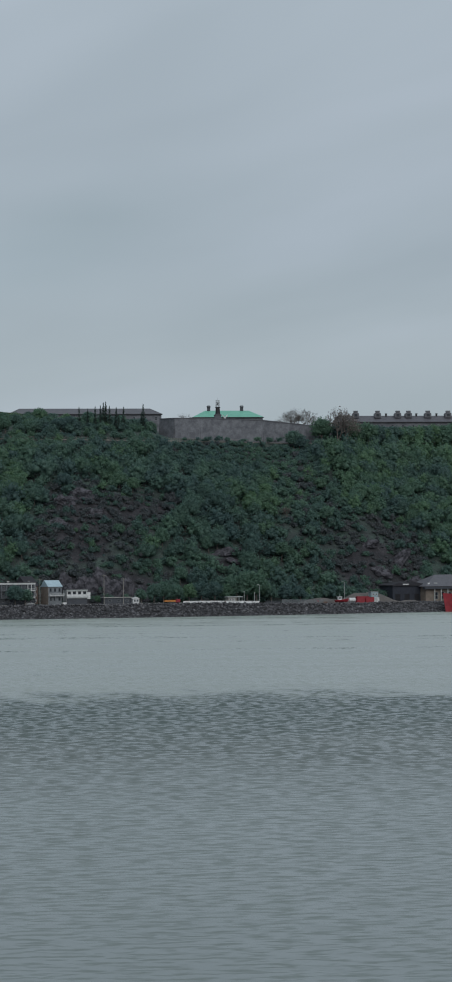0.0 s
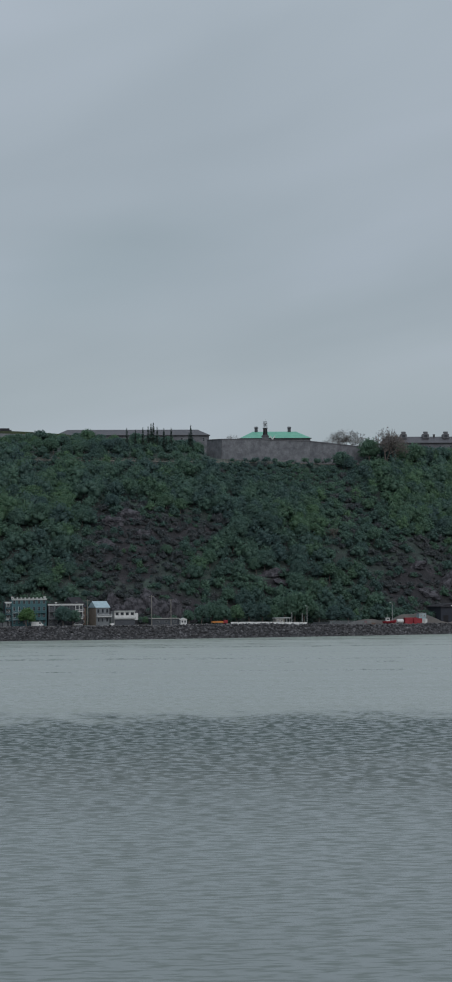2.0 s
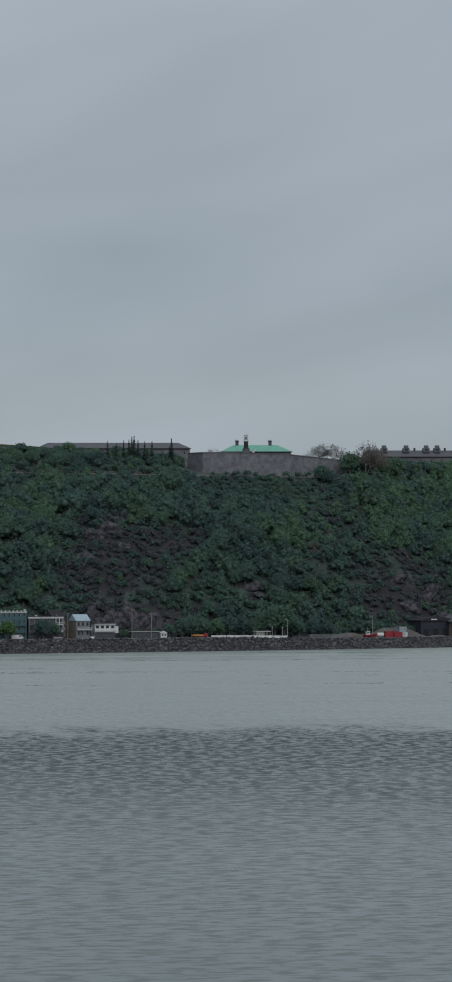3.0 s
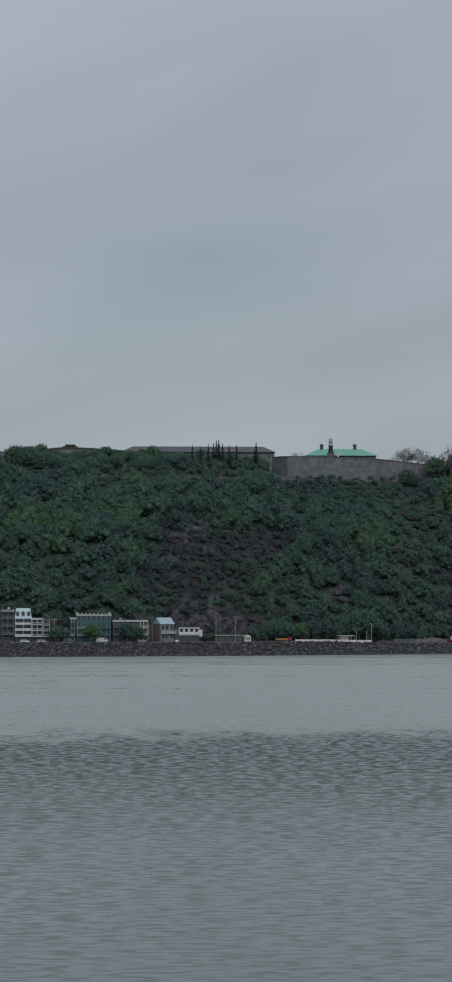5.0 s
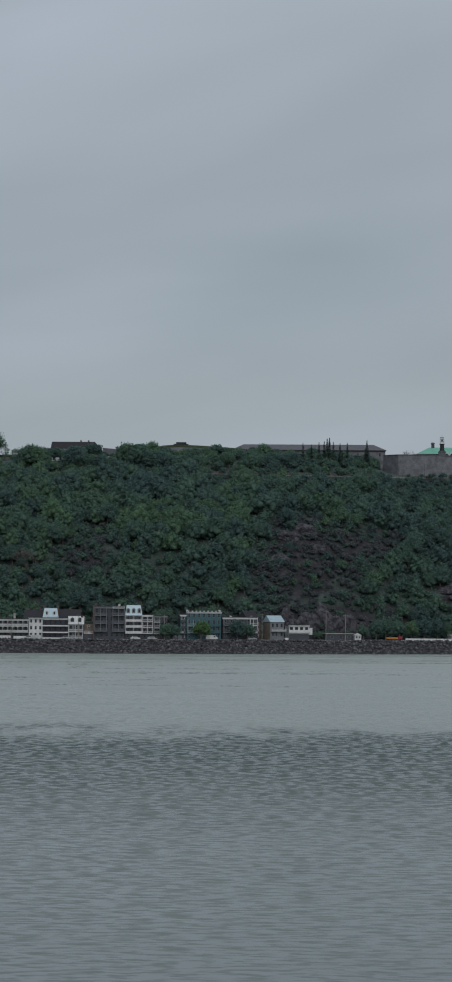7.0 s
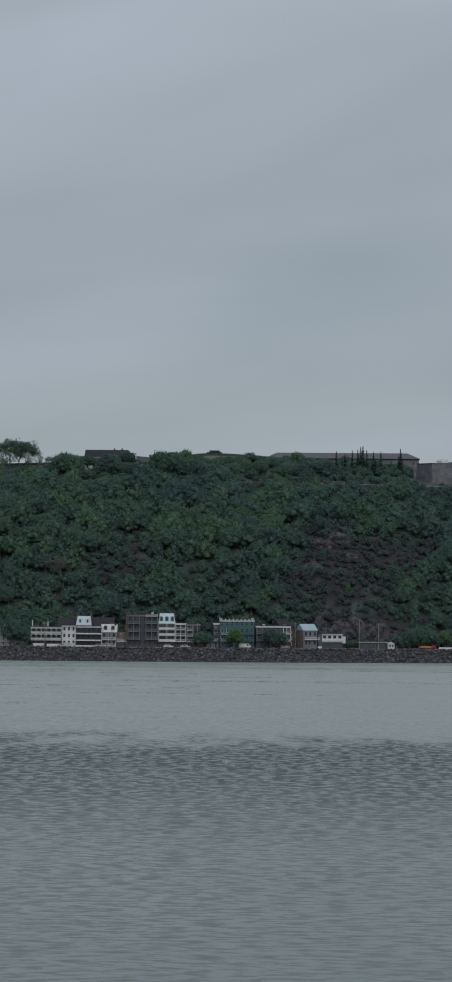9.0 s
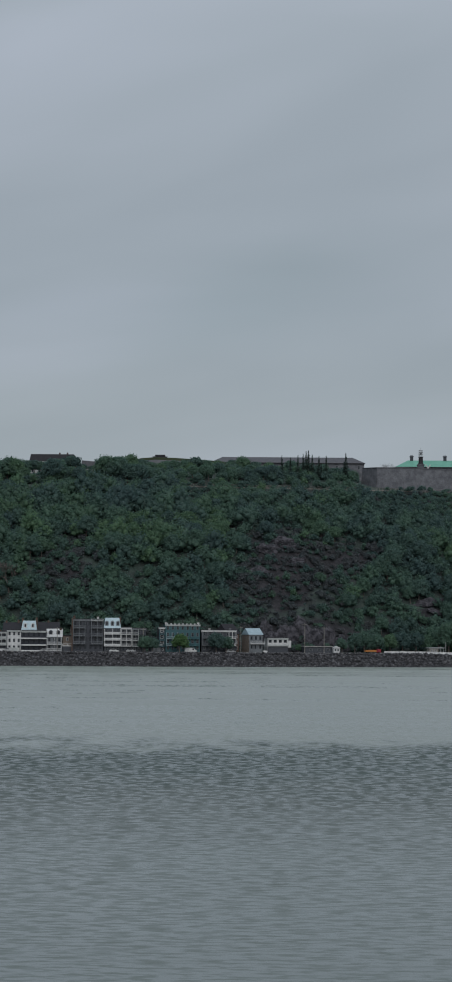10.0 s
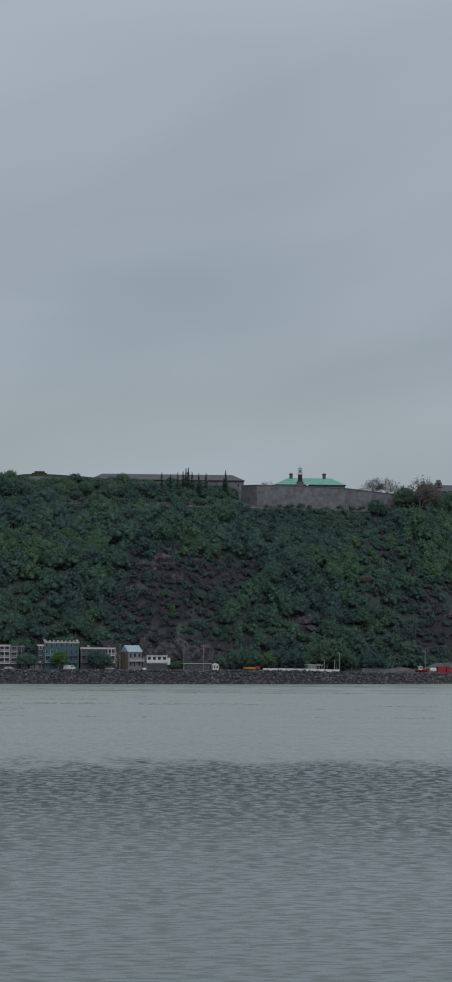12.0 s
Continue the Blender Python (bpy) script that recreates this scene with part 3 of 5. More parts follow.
    for name, rows, leaf, label in (("woods", far, WOOD_LEAF, "dense dark green broadleaf wood covering the slope"), ("spring_woods", pale_far, WOOD_SPRING, "fresh spring-green broadleaf trees between the darker wood"),
                                    ("undergrowth", shrubs, WOOD_LEAF, "low green shrubs on the rocky slope"), ("scrub", scrub, SCRUB, "grey-purple budding scrub on the bare rocky slope")):
        V, Q, T, tone, n = [], [], [], [], 0
        for (v, q, t), px, py, pz, g, a in rows:
            turn = np.array(((math.cos(a), -math.sin(a), 0), (math.sin(a), math.cos(a), 0), (0, 0, 1)))
            V.append((v * g) @ turn.T + np.array((px, py, pz)))
            Q.append(q + n)
            T.append(t + n)
            tone.append(np.full(len(v), rng.random()))
            n += len(v)
        me = leaf_mesh(name, (np.concatenate(V), np.concatenate(Q), np.concatenate(T)), leaf)
        me.attributes.new("tone", "FLOAT", "POINT").data.foreach_set("value", np.concatenate(tone).astype(np.float32))
        tagged(new(name, me), label, "woods", kind="stuff")
    for k in kinds:
        for o in (*k.children_recursive, k):
            bpy.data.objects.remove(o)


plant_hillside()


# ---------------------------------------------------------------- houses
CACHE = {}


def cached(key, make, material):
    if key not in CACHE:
        CACHE[key] = mesh_of(key[0], make(), material)
    return CACHE[key]


def add_window(parent, x, z, w, h, y=0.0, trim=WHITE, name="window"):
    """A framed sash in an opening whose lower left corner is at x, z; the pane stands back behind it."""
    def make_frame():
        b, m = 0.12, h * 0.5
        return grid_solid((0, b, w - b, w), (0, b, m - 0.05, m + 0.05, h - b, h), lambda i, j: i == 1 and j in (1, 3), -0.05, 0.10)
    f = part(name, cached(("window_frame", round(w, 2), round(h, 2), trim.name), make_frame, trim), trim, parent, at=(x, y, z))
    part("pane", cached(("pane", round(w, 2), round(h, 2)), lambda: shaped((0.1, w - 0.1, 0.11, 0.13, 0.1, h - 0.1)), GLASS), GLASS, f)
    return f


def grid_solid(xs, zs, empty, y0, y1):
    """One connected slab on a grid of cells, with holes where empty(i, j) says so."""
    bm = bmesh.new()
    known = {}

    def v(i, j, y):
        if (i, j, y) not in known:
            known[i, j, y] = bm.verts.new((xs[i], y, zs[j]))
        return known[i, j, y]

    n, m = len(xs) - 1, len(zs) - 1
    full = {(i, j) for i in range(n) for j in range(m) if not empty(i, j)}
    for i, j in full:
        bm.faces.new((v(i, j, y0), v(i + 1, j, y0), v(i + 1, j + 1, y0), v(i, j + 1, y0)))
        bm.faces.new((v(i, j, y1), v(i, j + 1, y1), v(i + 1, j + 1, y1), v(i + 1, j, y1)))
        for (a, b), (p, q) in (((i - 1, j), ((i, j), (i, j + 1))), ((i + 1, j), ((i + 1, j + 1), (i + 1, j))), ((i, j - 1), ((i + 1, j), (i, j))), ((i, j + 1), ((i, j + 1), (i + 1, j + 1)))):
            if (a, b) not in full:
                bm.faces.new((v(*p, y0), v(*q, y0), v(*q, y1), v(*p, y1)))
    return bm


def holed_wall(w, z0, z1, holes, thick=0.3):
    xs = sorted({0.0, w, *(round(v, 3) for h in holes for v in (h[0], h[0] + h[2]))})
    zs = sorted({z0, z1, *(round(v, 3) for h in holes for v in (h[1], h[1] + h[3]))})

    def empty(i, j):
        mx, mz = (xs[i] + xs[i + 1]) / 2, (zs[j] + zs[j + 1]) / 2
        return any(h[0] < mx < h[0] + h[2] and h[1] < mz < h[1] + h[3] for h in holes)
    return grid_solid(xs, zs, empty, 0.0, thick)


def add_balcony(parent, x, z, w, deep, clear, material, rail=1.0, posts=3, arches=False, solid=False, floor_material=None, balusters=True):
    """A gallery: slab, railing with balusters, posts up to the slab above, and on request shallow arches between them."""
    floor_material = floor_material or material
    slab = part("balcony", cached(("balcony", round(w, 2), deep, floor_material.name), lambda: shaped((0, w, -deep, -0.004, -0.22, 0)), floor_material), floor_material, parent, at=(x, 0, z))

    def make_rail():
        bm = shaped((0, w, -deep, -deep + 0.1, rail - 0.1, rail), (0, w, -deep + 0.01, -deep + 0.08, 0.1, 0.2))
        if solid:
            box(bm, 0, w, -deep + 0.02, -deep + 0.07, 0.2, rail - 0.1)
        elif balusters:
            n = max(4, int(w / 0.36))
            for k in range(n + 1):
                c = 0.05 + (w - 0.1) * k / n
                box(bm, c - 0.03, c + 0.03, -deep + 0.02, -deep + 0.07, 0.2, rail - 0.1)
        return bm
    part("railing", cached(("railing", round(w, 2), deep, rail, solid, balusters, material.name), make_rail, material), material, slab)
    for k in range(posts):
        c = 0.02 + (w - 0.24) * k / max(1, posts - 1)
        part("post", cached(("post", round(clear, 2), deep, material.name), lambda: shaped((0, 0.2, -deep - 0.03, -deep + 0.17, 0.0, clear - 0.22)), material), material, slab, at=(c, 0, 0))
    if arches:
        bay = (w - 0.24) / (posts - 1)

        def make_arch():
            bm = bmesh.new()
            n = 8
            ring = [(bay * k / n, clear - 0.30 - 0.55 * abs(2 * k / n - 1) ** 2.2) for k in range(n + 1)]
            prism(bm, [(0, clear - 0.224), *ring, (bay, clear - 0.224)][::-1], -deep + 0.02, -deep + 0.12)
            return bm
        for k in range(posts - 1):
            part("arch", cached(("arch", round(bay, 2), round(clear, 2), deep, material.name), make_arch, material), material, slab, at=(0.12 + bay * k, 0, 0))
    return slab


def house(name, x, w, top, wall, label, floors, bays, deep=10.0, back=27.0, turn=None, roof=None, roof_material=DARK_ROOF, roof_tall=0.0, trim=WHITE, window=(1.0, 1.5), cornice=None, base=None, dormers=0, chimneys=(), skip=()):
    """A row house with its own walls, window openings, roof and chimneys; x is its left front corner."""
    z0 = quay(x) + 0.15 if base is None else base
    if turn is None:
        turn = math.degrees(math.atan(0.22 + 0.0016 * max(x, -137.5))) * 0.9
    h = thing(name, (x, waterline(x) + back, z0), label, "house", "riverside houses", turn)
    tall = top - z0 - roof_tall
    level = tall / floors
    holes = []
    for f in range(floors):
        for b in range(bays):
            if (f, b) in skip:
                continue
            holes.append((round(w * (b + 0.5) / bays - window[0] / 2, 3), round(level * f + 0.75 * (level - window[1]) - 0.1, 3), window[0], window[1]))
    part("wall", holed_wall(w, 0.0, tall, holes), wall, h)
    part("side_wall", shaped((0, 0.3, 0.304, deep, 0, tall), (w - 0.3, w, 0.304, deep, 0, tall), (0.304, w - 0.304, deep - 0.3, deep, 0, tall)), wall, h)
    part("floor_slab", shaped(*((0.304, w - 0.304, 0.304, deep - 0.304, level * f - 0.15, level * f) for f in range(1, floors))) if floors > 1 else shaped((0.304, w - 0.304, 0.304, deep - 0.304, 0.0, 0.1)), CONCRETE, h)
    for a, b, c, d in holes:
        add_window(h, a, b, c, d, trim=trim)
    bm = bmesh.new()
    if roof == "gable":
        a = [(-0.35, 0), (w + 0.35, 0)]
        ridge = deep * 0.5
        lo0, lo1 = [bm.verts.new((p, -0.4, tall - 0.02)) for p, _ in a]
        hi0, hi1 = [bm.verts.new((p, ridge, tall + roof_tall)) for p, _ in a]
        ba0, ba1 = [bm.verts.new((p, deep + 0.4, tall - 0.02)) for p, _ in a]
        for f in ((lo0, lo1, hi1, hi0), (hi0, hi1, ba1, ba0), (lo0, hi0, ba0), (lo1, ba1, hi1), (lo0, ba0, ba1, lo1)):
            bm.faces.new(f)
    elif roof == "mansard":
        inset = roof_tall * 0.32
        ring = [((-0.15, -0.2), (w + 0.15, -0.2), (w + 0.15, deep), (-0.15, deep)), ((inset * 0.4, inset), (w - inset * 0.4, inset), (w - inset * 0.4, deep - inset), (inset * 0.4, deep - inset))]
        lo = [bm.verts.new((*p, tall + 0.004)) for p in ring[0]]
        hi = [bm.verts.new((*p, tall + roof_tall)) for p in ring[1]]
        for k in range(4):
            bm.faces.new((lo[k], lo[(k + 1) % 4], hi[(k + 1) % 4], hi[k]))
        bm.faces.new(hi)
        bm.faces.new(lo[::-1])
    else:
        box(bm, -0.1, w + 0.1, -0.12, deep + 0.1, tall + 0.003, tall + 0.22)
        box(bm, 0, w, 0.0, 0.25, tall + 0.22, tall + 0.55)
    r = part("roof", bm, roof_material, h)
    for k in range(dormers):
        c = w * (k + 0.5) / dormers
        bm = bmesh.new()
        dw, dh = 1.5, min(1.9, roof_tall * 0.5)
        prism(bm, [(0, 0), (dw, 0), (dw, dh), (dw / 2, dh + 0.5), (0, dh)], 0.0, 2.4)
        dy = 0.15 if roof == "mansard" else deep * 0.12
        d = part("dormer", bm, trim, h, at=(c - dw / 2, dy, tall + roof_tall * 0.22))
        part("pane", shaped((0.4, dw - 0.4, -0.03, -0.004, 0.4, dh - 0.2)), GLASS, d)
    if cornice:
        part("cornice", shaped((-0.15, w + 0.15, -0.38, -0.004, tall - 0.5, tall - 0.05), (-0.25, w + 0.25, -0.5, -0.004, tall - 0.046, tall + 0.22)), cornice, h)
    for cx, cy, ch, cm in chimneys:
        c = part("chimney", shaped((-0.45, 0.45, -0.35, 0.35, -1.5, ch), (-0.55, 0.55, -0.45, 0.45, ch + 0.002, ch + 0.2)), cm, h, at=(cx, cy, tall + roof_tall * 0.5 if roof else tall))
        part("flue", shaped((-0.15, 0.15, -0.15, 0.15, ch + 0.202, ch + 0.55)), BRICK, c)
    return h, tall, level


# white arcaded house with two tiers of arched galleries
# dark wall and trim colour puts in the shade inside the galleries
h, tall, level = house("house", -124.3, 13.7, 14.2, DARK_GREY, "grey-white house with two tiers of arched galleries", 3, 6, trim=DARK_GREY, cornice=GREY_WHITE,
                       window=(1.1, 1.6), chimneys=((6.9, 5, 2.6, CONCRETE), (1.0, 6, 0.7, BRICK), (4.0, 6, 0.8, BRICK), (10.2, 5, 0.6, BRICK)))
for f in (1, 2):
    add_balcony(h, 0.0, level * f, 13.7, 1.7, level, GREY_WHITE, posts=7, arches=True, solid=True)
part("pole", shaped((0.3, 0.62, 0.6, 0.9, tall, tall + 3.2)), WHITE, h, "white mast on the roof")
part("porch", shaped((1.0, 6.0, -1.6, -0.004, 0, 1.3), (7.2, 13.0, -1.6, -0.004, 0, 1.1)), WHITE, h, "low white porch front")
# narrow white house
h, tall, level = house("house", -110.5, 6.1, 14.9, WHITE, "narrow white flat-fronted house with three windows a floor", 3, 3, cornice=GREY_WHITE, window=(0.95, 1.5), trim=GREY)
part("lean_to", shaped((0.4, 5.6, -1.2, -0.004, 0, 1.6)), GREY_WHITE, h)
# dark house with white balcony rails
h, tall, level = house("house", -104.3, 11.3, 14.7, NAVY, "dark navy house with three long white-railed balconies", 3, 5, trim=NAVY, cornice=GREY_WHITE, window=(1.1, 1.8))
for f in (1, 2):
    slab = add_balcony(h, 0.0, level * f, 11.3, 1.6, level, NAVY, posts=4, rail=0.9, floor_material=WHITE)
    part("fascia", shaped((0, 11.3, -1.66, -1.604, -0.42, 0.16)), WHITE, slab, "white fascia board")
slab = add_balcony(h, 0.0, 0.25, 11.3, 1.6, level - 0.25, NAVY, posts=4, rail=0.7, floor_material=WHITE)
part("fascia", shaped((0, 11.3, -1.66, -1.604, -0.24, 0.3)), WHITE, slab, "white fascia board")
# houses of the street behind, only their roofs stand clear
house("house", -105.6, 6.8, 19.4, WHITE, "white house with a pale tin mansard roof behind the row", 3, 2, back=39, roof="mansard", roof_material=PALE_ROOF, roof_tall=4.2, dormers=2, chimneys=((0.4, 3, 3.0, BRICK), (6.6, 3, 3.2, BRICK)))
house("house", -114.0, 8.0, 18.6, BRICK, "brick house with a dark shingle roof behind the row", 3, 3, back=41, roof="gable", roof_tall=4.0, chimneys=((1.0, 5, 2.4, BRICK), (6.5, 5, 2.8, BRICK)))
house("house", -98.4, 9.4, 18.9, BRICK, "brick house with a brown shingle roof behind the row", 3, 3, back=41, roof="gable", roof_tall=4.2, chimneys=((4.5, 5, 2.4, BRICK),))
# white house with a steep white roof
# grey wall, dark trim: the shade under its balconies goes into the colour
h, tall, level = house("house", -92.9, 6.6, 15.9, GREY, "white house with steep white roof, dormers and balconies", 2, 3, roof="gable", roof_material=WHITE, roof_tall=3.6, dormers=2, trim=DARK_GREY, deep=9, chimneys=((6.0, 4, 1.6, BRICK),))
for f in (0.12, 1):
    add_balcony(h, 0.0, level * f, 6.6, 1.6, level * (1 if f == 1 else 0.88), WHITE, posts=3)
h, tall, level = house("house_annex", -86.2, 4.2, 12.6, BEIGE, "small beige annex with a white railed terrace in front", 2, 1, deep=6, back=30)
add_balcony(h, -0.1, level * 0.75, 4.6, 3.0, 1.2, WHITE, posts=3)
part("terrace_base", shaped((0, 4.4, -2.8, -0.004, 0, level * 0.75 - 0.23)), DARK_GREY, h)
# tall dark grey apartment house
h, tall, level = house("apartment_house", -81.5, 13.6, 20.0, DARK_GREY, "tall dark grey apartment house with balconies and brick end wall", 4, 6, trim=DARK_GREY, cornice=GREY, window=(1.2, 1.9), chimneys=((0.6, 4, 1.5, BRICK), (11.2, 4, 1.2, WHITE)))
part("end_wall", shaped((-0.5, -0.004, -1.8, 9.9, 0, tall + 0.9)), BRICK, h, "brown brick end wall")
for f in (1, 2, 3):
    add_balcony(h, 0.2, level * f, 5.4, 1.6, level, GREY, posts=3, rail=1.0)
    add_balcony(h, 8.2, level * f, 5.4, 1.6, level, GREY, posts=3, rail=1.0)
add_balcony(h, 8.2, level * 3.0 + level - 0.3, 5.4, 1.6, 0.9, GREY_WHITE, posts=2, rail=0.8)
# tall white house with pale mansard
# white house, but its dark wall paints the shaded bays behind the balconies
h, tall, level = house("house", -67.6, 7.4, 21.0, DARK_GREY, "tall white house with pale blue mansard roof and balconies", 4, 3, roof="mansard", roof_material=PALE_ROOF, roof_tall=4.6, dormers=3, trim=GREY, window=(1.1, 1.7), chimneys=((7.2, 5, 2.4, BRICK),))
for f in (1, 2, 3):
    add_balcony(h, 0.0, level * f, 7.4, 1.5, level, WHITE, posts=3, rail=0.95, solid=True)
# slimmer white balconied house
# wall coloured dark for the shade behind the white balcony frames
h, tall, level = house("house", -60.1, 4.7, 16.4, DARK_GREY, "narrow grey house with white balcony frames", 4, 2, trim=DARK_GREY, cornice=WHITE)
for f in (1, 2, 3):
    add_balcony(h, 0.0, level * f, 4.7, 1.5, level, WHITE, posts=3, rail=0.95)
# grey house with white-framed loggias
h, tall, level = house("house", -55.1, 6.2, 16.1, DARK_GREY, "grey house with white-framed loggias and dark balconies", 4, 3, trim=GREY, cornice=GREY, window=(1.2, 1.8))
for f in (1, 2, 3):
    add_balcony(h, 0.0, level * f, 2.9, 1.3, level, GREY_WHITE, posts=2, rail=1.0)
    add_balcony(h, 3.0, level * f, 3.1, 1.3, level, DARK_GREY, posts=2, rail=1.0)
# low garage
h, tall, level = house("garage", -47.0, 5.2, 9.2, DARK_GREY, "low dark garage with a flat white roof edge", 1, 0, deep=7, cornice=WHITE)
part("garage_door", shaped((0.6, 2.4, -0.06, -0.004, 0, 2.2), (2.8, 4.6, -0.06, -0.004, 0, 2.2)), GREY, h)
# slim stack of white loggias beside the teal house
# dark wall colour stands in for shade inside the stacked loggias
h, tall, level = house("house", -43.2, 2.7, 16.6, DARK_GREY, "slim white house front with stacked loggias", 4, 1, trim=WHITE, window=(1.5, 1.7), cornice=WHITE)
for f in (1, 2, 3):
    add_balcony(h, 0.0, level * f, 2.7, 1.2, level, TEAL, posts=2, rail=1.0)
# teal house
h, tall, level = house("apartment_house", -40.3, 15.6, 18.0, TEAL, "teal four-storey house with a white battlemented cornice", 4, 7, cornice=GREY_WHITE, trim=GREY, window=(1.1, 1.7), chimneys=((0.5, 3, 0.9, WHITE), (15.0, 3, 0.9, WHITE)))
for k in range(9):
    part("merlon", shaped((0, 0.7, -0.3, 0.1, 0, 0.55)), GREY_WHITE, h, at=(0.4 + 1.77 * k, 0, tall + 0.22))
for f in (1, 2):
    add_balcony(h, 0.3, level * f, 5.2, 1.3, level, BLUE_GREY, posts=3, rail=0.95)
    add_balcony(h, 10.2, level * f, 5.2, 1.3, level, TEAL, posts=3, rail=0.95)
add_balcony(h, 0.3, level * 0.12, 15.0, 1.3, level * 0.88, TEAL, posts=6, rail=0.9)
# house behind the street tree
h, tall, level = house("house", -24.2, 15.7, 15.5, DARK_GREY, "dark grey house with a white cornice and end balconies", 3, 6, cornice=WHITE, trim=GREY, chimneys=((4.0, 3, 0.8, WHITE), (13.4, 3, 0.9, GREY)))
for f in (1, 2):
    add_balcony(h, 12.2, level * f, 3.4, 1.6, level, WHITE, posts=3, rail=0.9)
    add_balcony(h, 0.2, level * f, 5.0, 1.4, level, GREY, posts=3, rail=0.9)
house("house", -12.5, 6.5, 18.6, BRICK, "brown house with a steep shingle roof under the cliff", 3, 2, back=43, roof="gable", roof_tall=4.6, turn=38)
# gabled house seen from its corner
h, tall, level = house("house", -2.7, 6.6, 16.8, GREY, "narrow house with a pale blue tin roof and beige side", 2, 3, deep=7.5, turn=25, roof="gable", roof_material=PALE_ROOF, roof_tall=2.9, back=24, window=(1.0, 1.6), trim=DARK_GREY)
part("gable_wall", shaped((-0.12, -0.004, 0, 7.5, 0, tall)), BEIGE, h, "beige brick side wall")
add_balcony(h, 0.0, level, 7.2, 1.5, 1.2, WHITE, posts=2, rail=0.9)
add_balcony(h, 0.0, 0.2, 3.0, 1.4, level - 0.2, GREY, posts=2, rail=0.7)
# white bungalow on a dark base
h, tall, level = house("house", 5.6, 9.4, 12.2, WHITE, "white two-storey box house on a dark ground floor", 2, 4, deep=8, trim=DARK_GREY, window=(1.4, 1.3), cornice=GREY_WHITE, skip=((0, 0), (0, 1), (0, 2), (0, 3)))
# no recess is built: this dark slab paints its shade on the front
part("ground_floor_front", shaped((0.1, 9.3, -0.5, -0.004, 0, 2.5)), DARK_GREY, h, "dark slab painting the shade of a recessed ground floor")
part("bay", shaped((9.404, 11.0, 0.4, 5, 2.3, 5.4)), WHITE, h, "white bay at the end")
add_balcony(h, -0.3, level, 9.9, 1.2, 1.0, GREY_WHITE, posts=2, rail=0.5)
part("steps", shaped((-2.2, -0.4, -1.2, 0.6, 0, 0.9)), WHITE, h)
# house half hidden at the end of the row
h, tall, level = house("house", -141.0, 8.6, 15.0, GREY_WHITE, "weathered white house half hidden behind a tree", 3, 3, roof="gable", roof_material=SLATE, roof_tall=3.0, trim=WHITE, chimneys=((2, 4, 1.5, BRICK),))
add_balcony(h, 0.0, level, 8.6, 1.5, level, WHITE, posts=4)

# low sheds beyond the row
h = thing("low_building", (22.5, waterline(22.5) + 25, 5.85), "low dark building with a pale flat roof edge", "building", turn=13)
part("wall", holed_wall(13.0, 0, 2.7, [(2, 0.9, 1.6, 1.0), (6, 0.9, 1.6, 1.0), (10, 0.9, 1.6, 1.0)]), DARK_GREY, h)
part("side_wall", shaped((0, 0.3, 0.304, 6, 0, 2.7), (12.7, 13, 0.304, 6, 0, 2.7), (0.304, 12.696, 5.7, 6, 0, 2.7)), DARK_GREY, h)
part("roof", shaped((-0.3, 13.3, -0.4, 6.3, 2.702, 3.0)), CONCRETE, h, "pale flat roof")
for k in (2, 6, 10):
    add_window(h, k, 0.9, 1.6, 1.0, trim=GREY)
h = thing("kiosk", (35.6, waterline(35.6) + 22, 5.85), "small white kiosk with a gabled roof", "kiosk", turn=13)
part("wall", holed_wall(2.9, 0, 2.2, [(0.4, 0.9, 0.8, 0.9), (1.7, 0.9, 0.8, 0.9)], 0.15), WHITE, h)
part("side_wall", shaped((0, 0.15, 0.154, 2.5, 0, 2.2), (2.75, 2.9, 0.154, 2.5, 0, 2.2), (0.154, 2.746, 2.35, 2.5, 0, 2.2)), WHITE, h)
bm = bmesh.new()
prism(bm, [(-0.3, 2.204), (3.2, 2.204), (1.45, 3.1)], -0.3, 2.8)
part("roof", bm, WHITE, h)
for k in (0.4, 1.7):
    add_window(h, k, 0.9, 0.8, 0.9, trim=GREY)


# ---------------------------------------------------------------- riverside furniture
def on_bank(x, s, lift=0.0):
    return (x, waterline(x) + s, quay(x) + lift)


h = thing("shelter", on_bank(80.3, 24, 0.02), "small grey timber shelter with an open porch", "shelter", turn=19)
part("wall", holed_wall(4.2, 0, 2.6, [(0.7, 1.0, 1.0, 1.0), (2.4, 1.0, 1.0, 1.0)], 0.15), TIMBER, h)
part("side_wall", shaped((0, 0.15, 0.154, 3, 0, 2.6), (4.05, 4.2, 0.154, 3, 0, 2.6), (0.154, 4.046, 2.85, 3, 0, 2.6)), TIMBER, h)
part("roof", shaped((-0.4, 7.4, -0.4, 3.4, 2.604, 2.95)), GREY_WHITE, h, "pale flat roof")
for x in (5.4, 7.0):
    part("post", shaped((x, x + 0.16, 0, 0.16, 0, 2.602)), GREY_WHITE, h)
    part("post", shaped((x, x + 0.16, 2.8, 2.96, 0, 2.602)), GREY_WHITE, h)
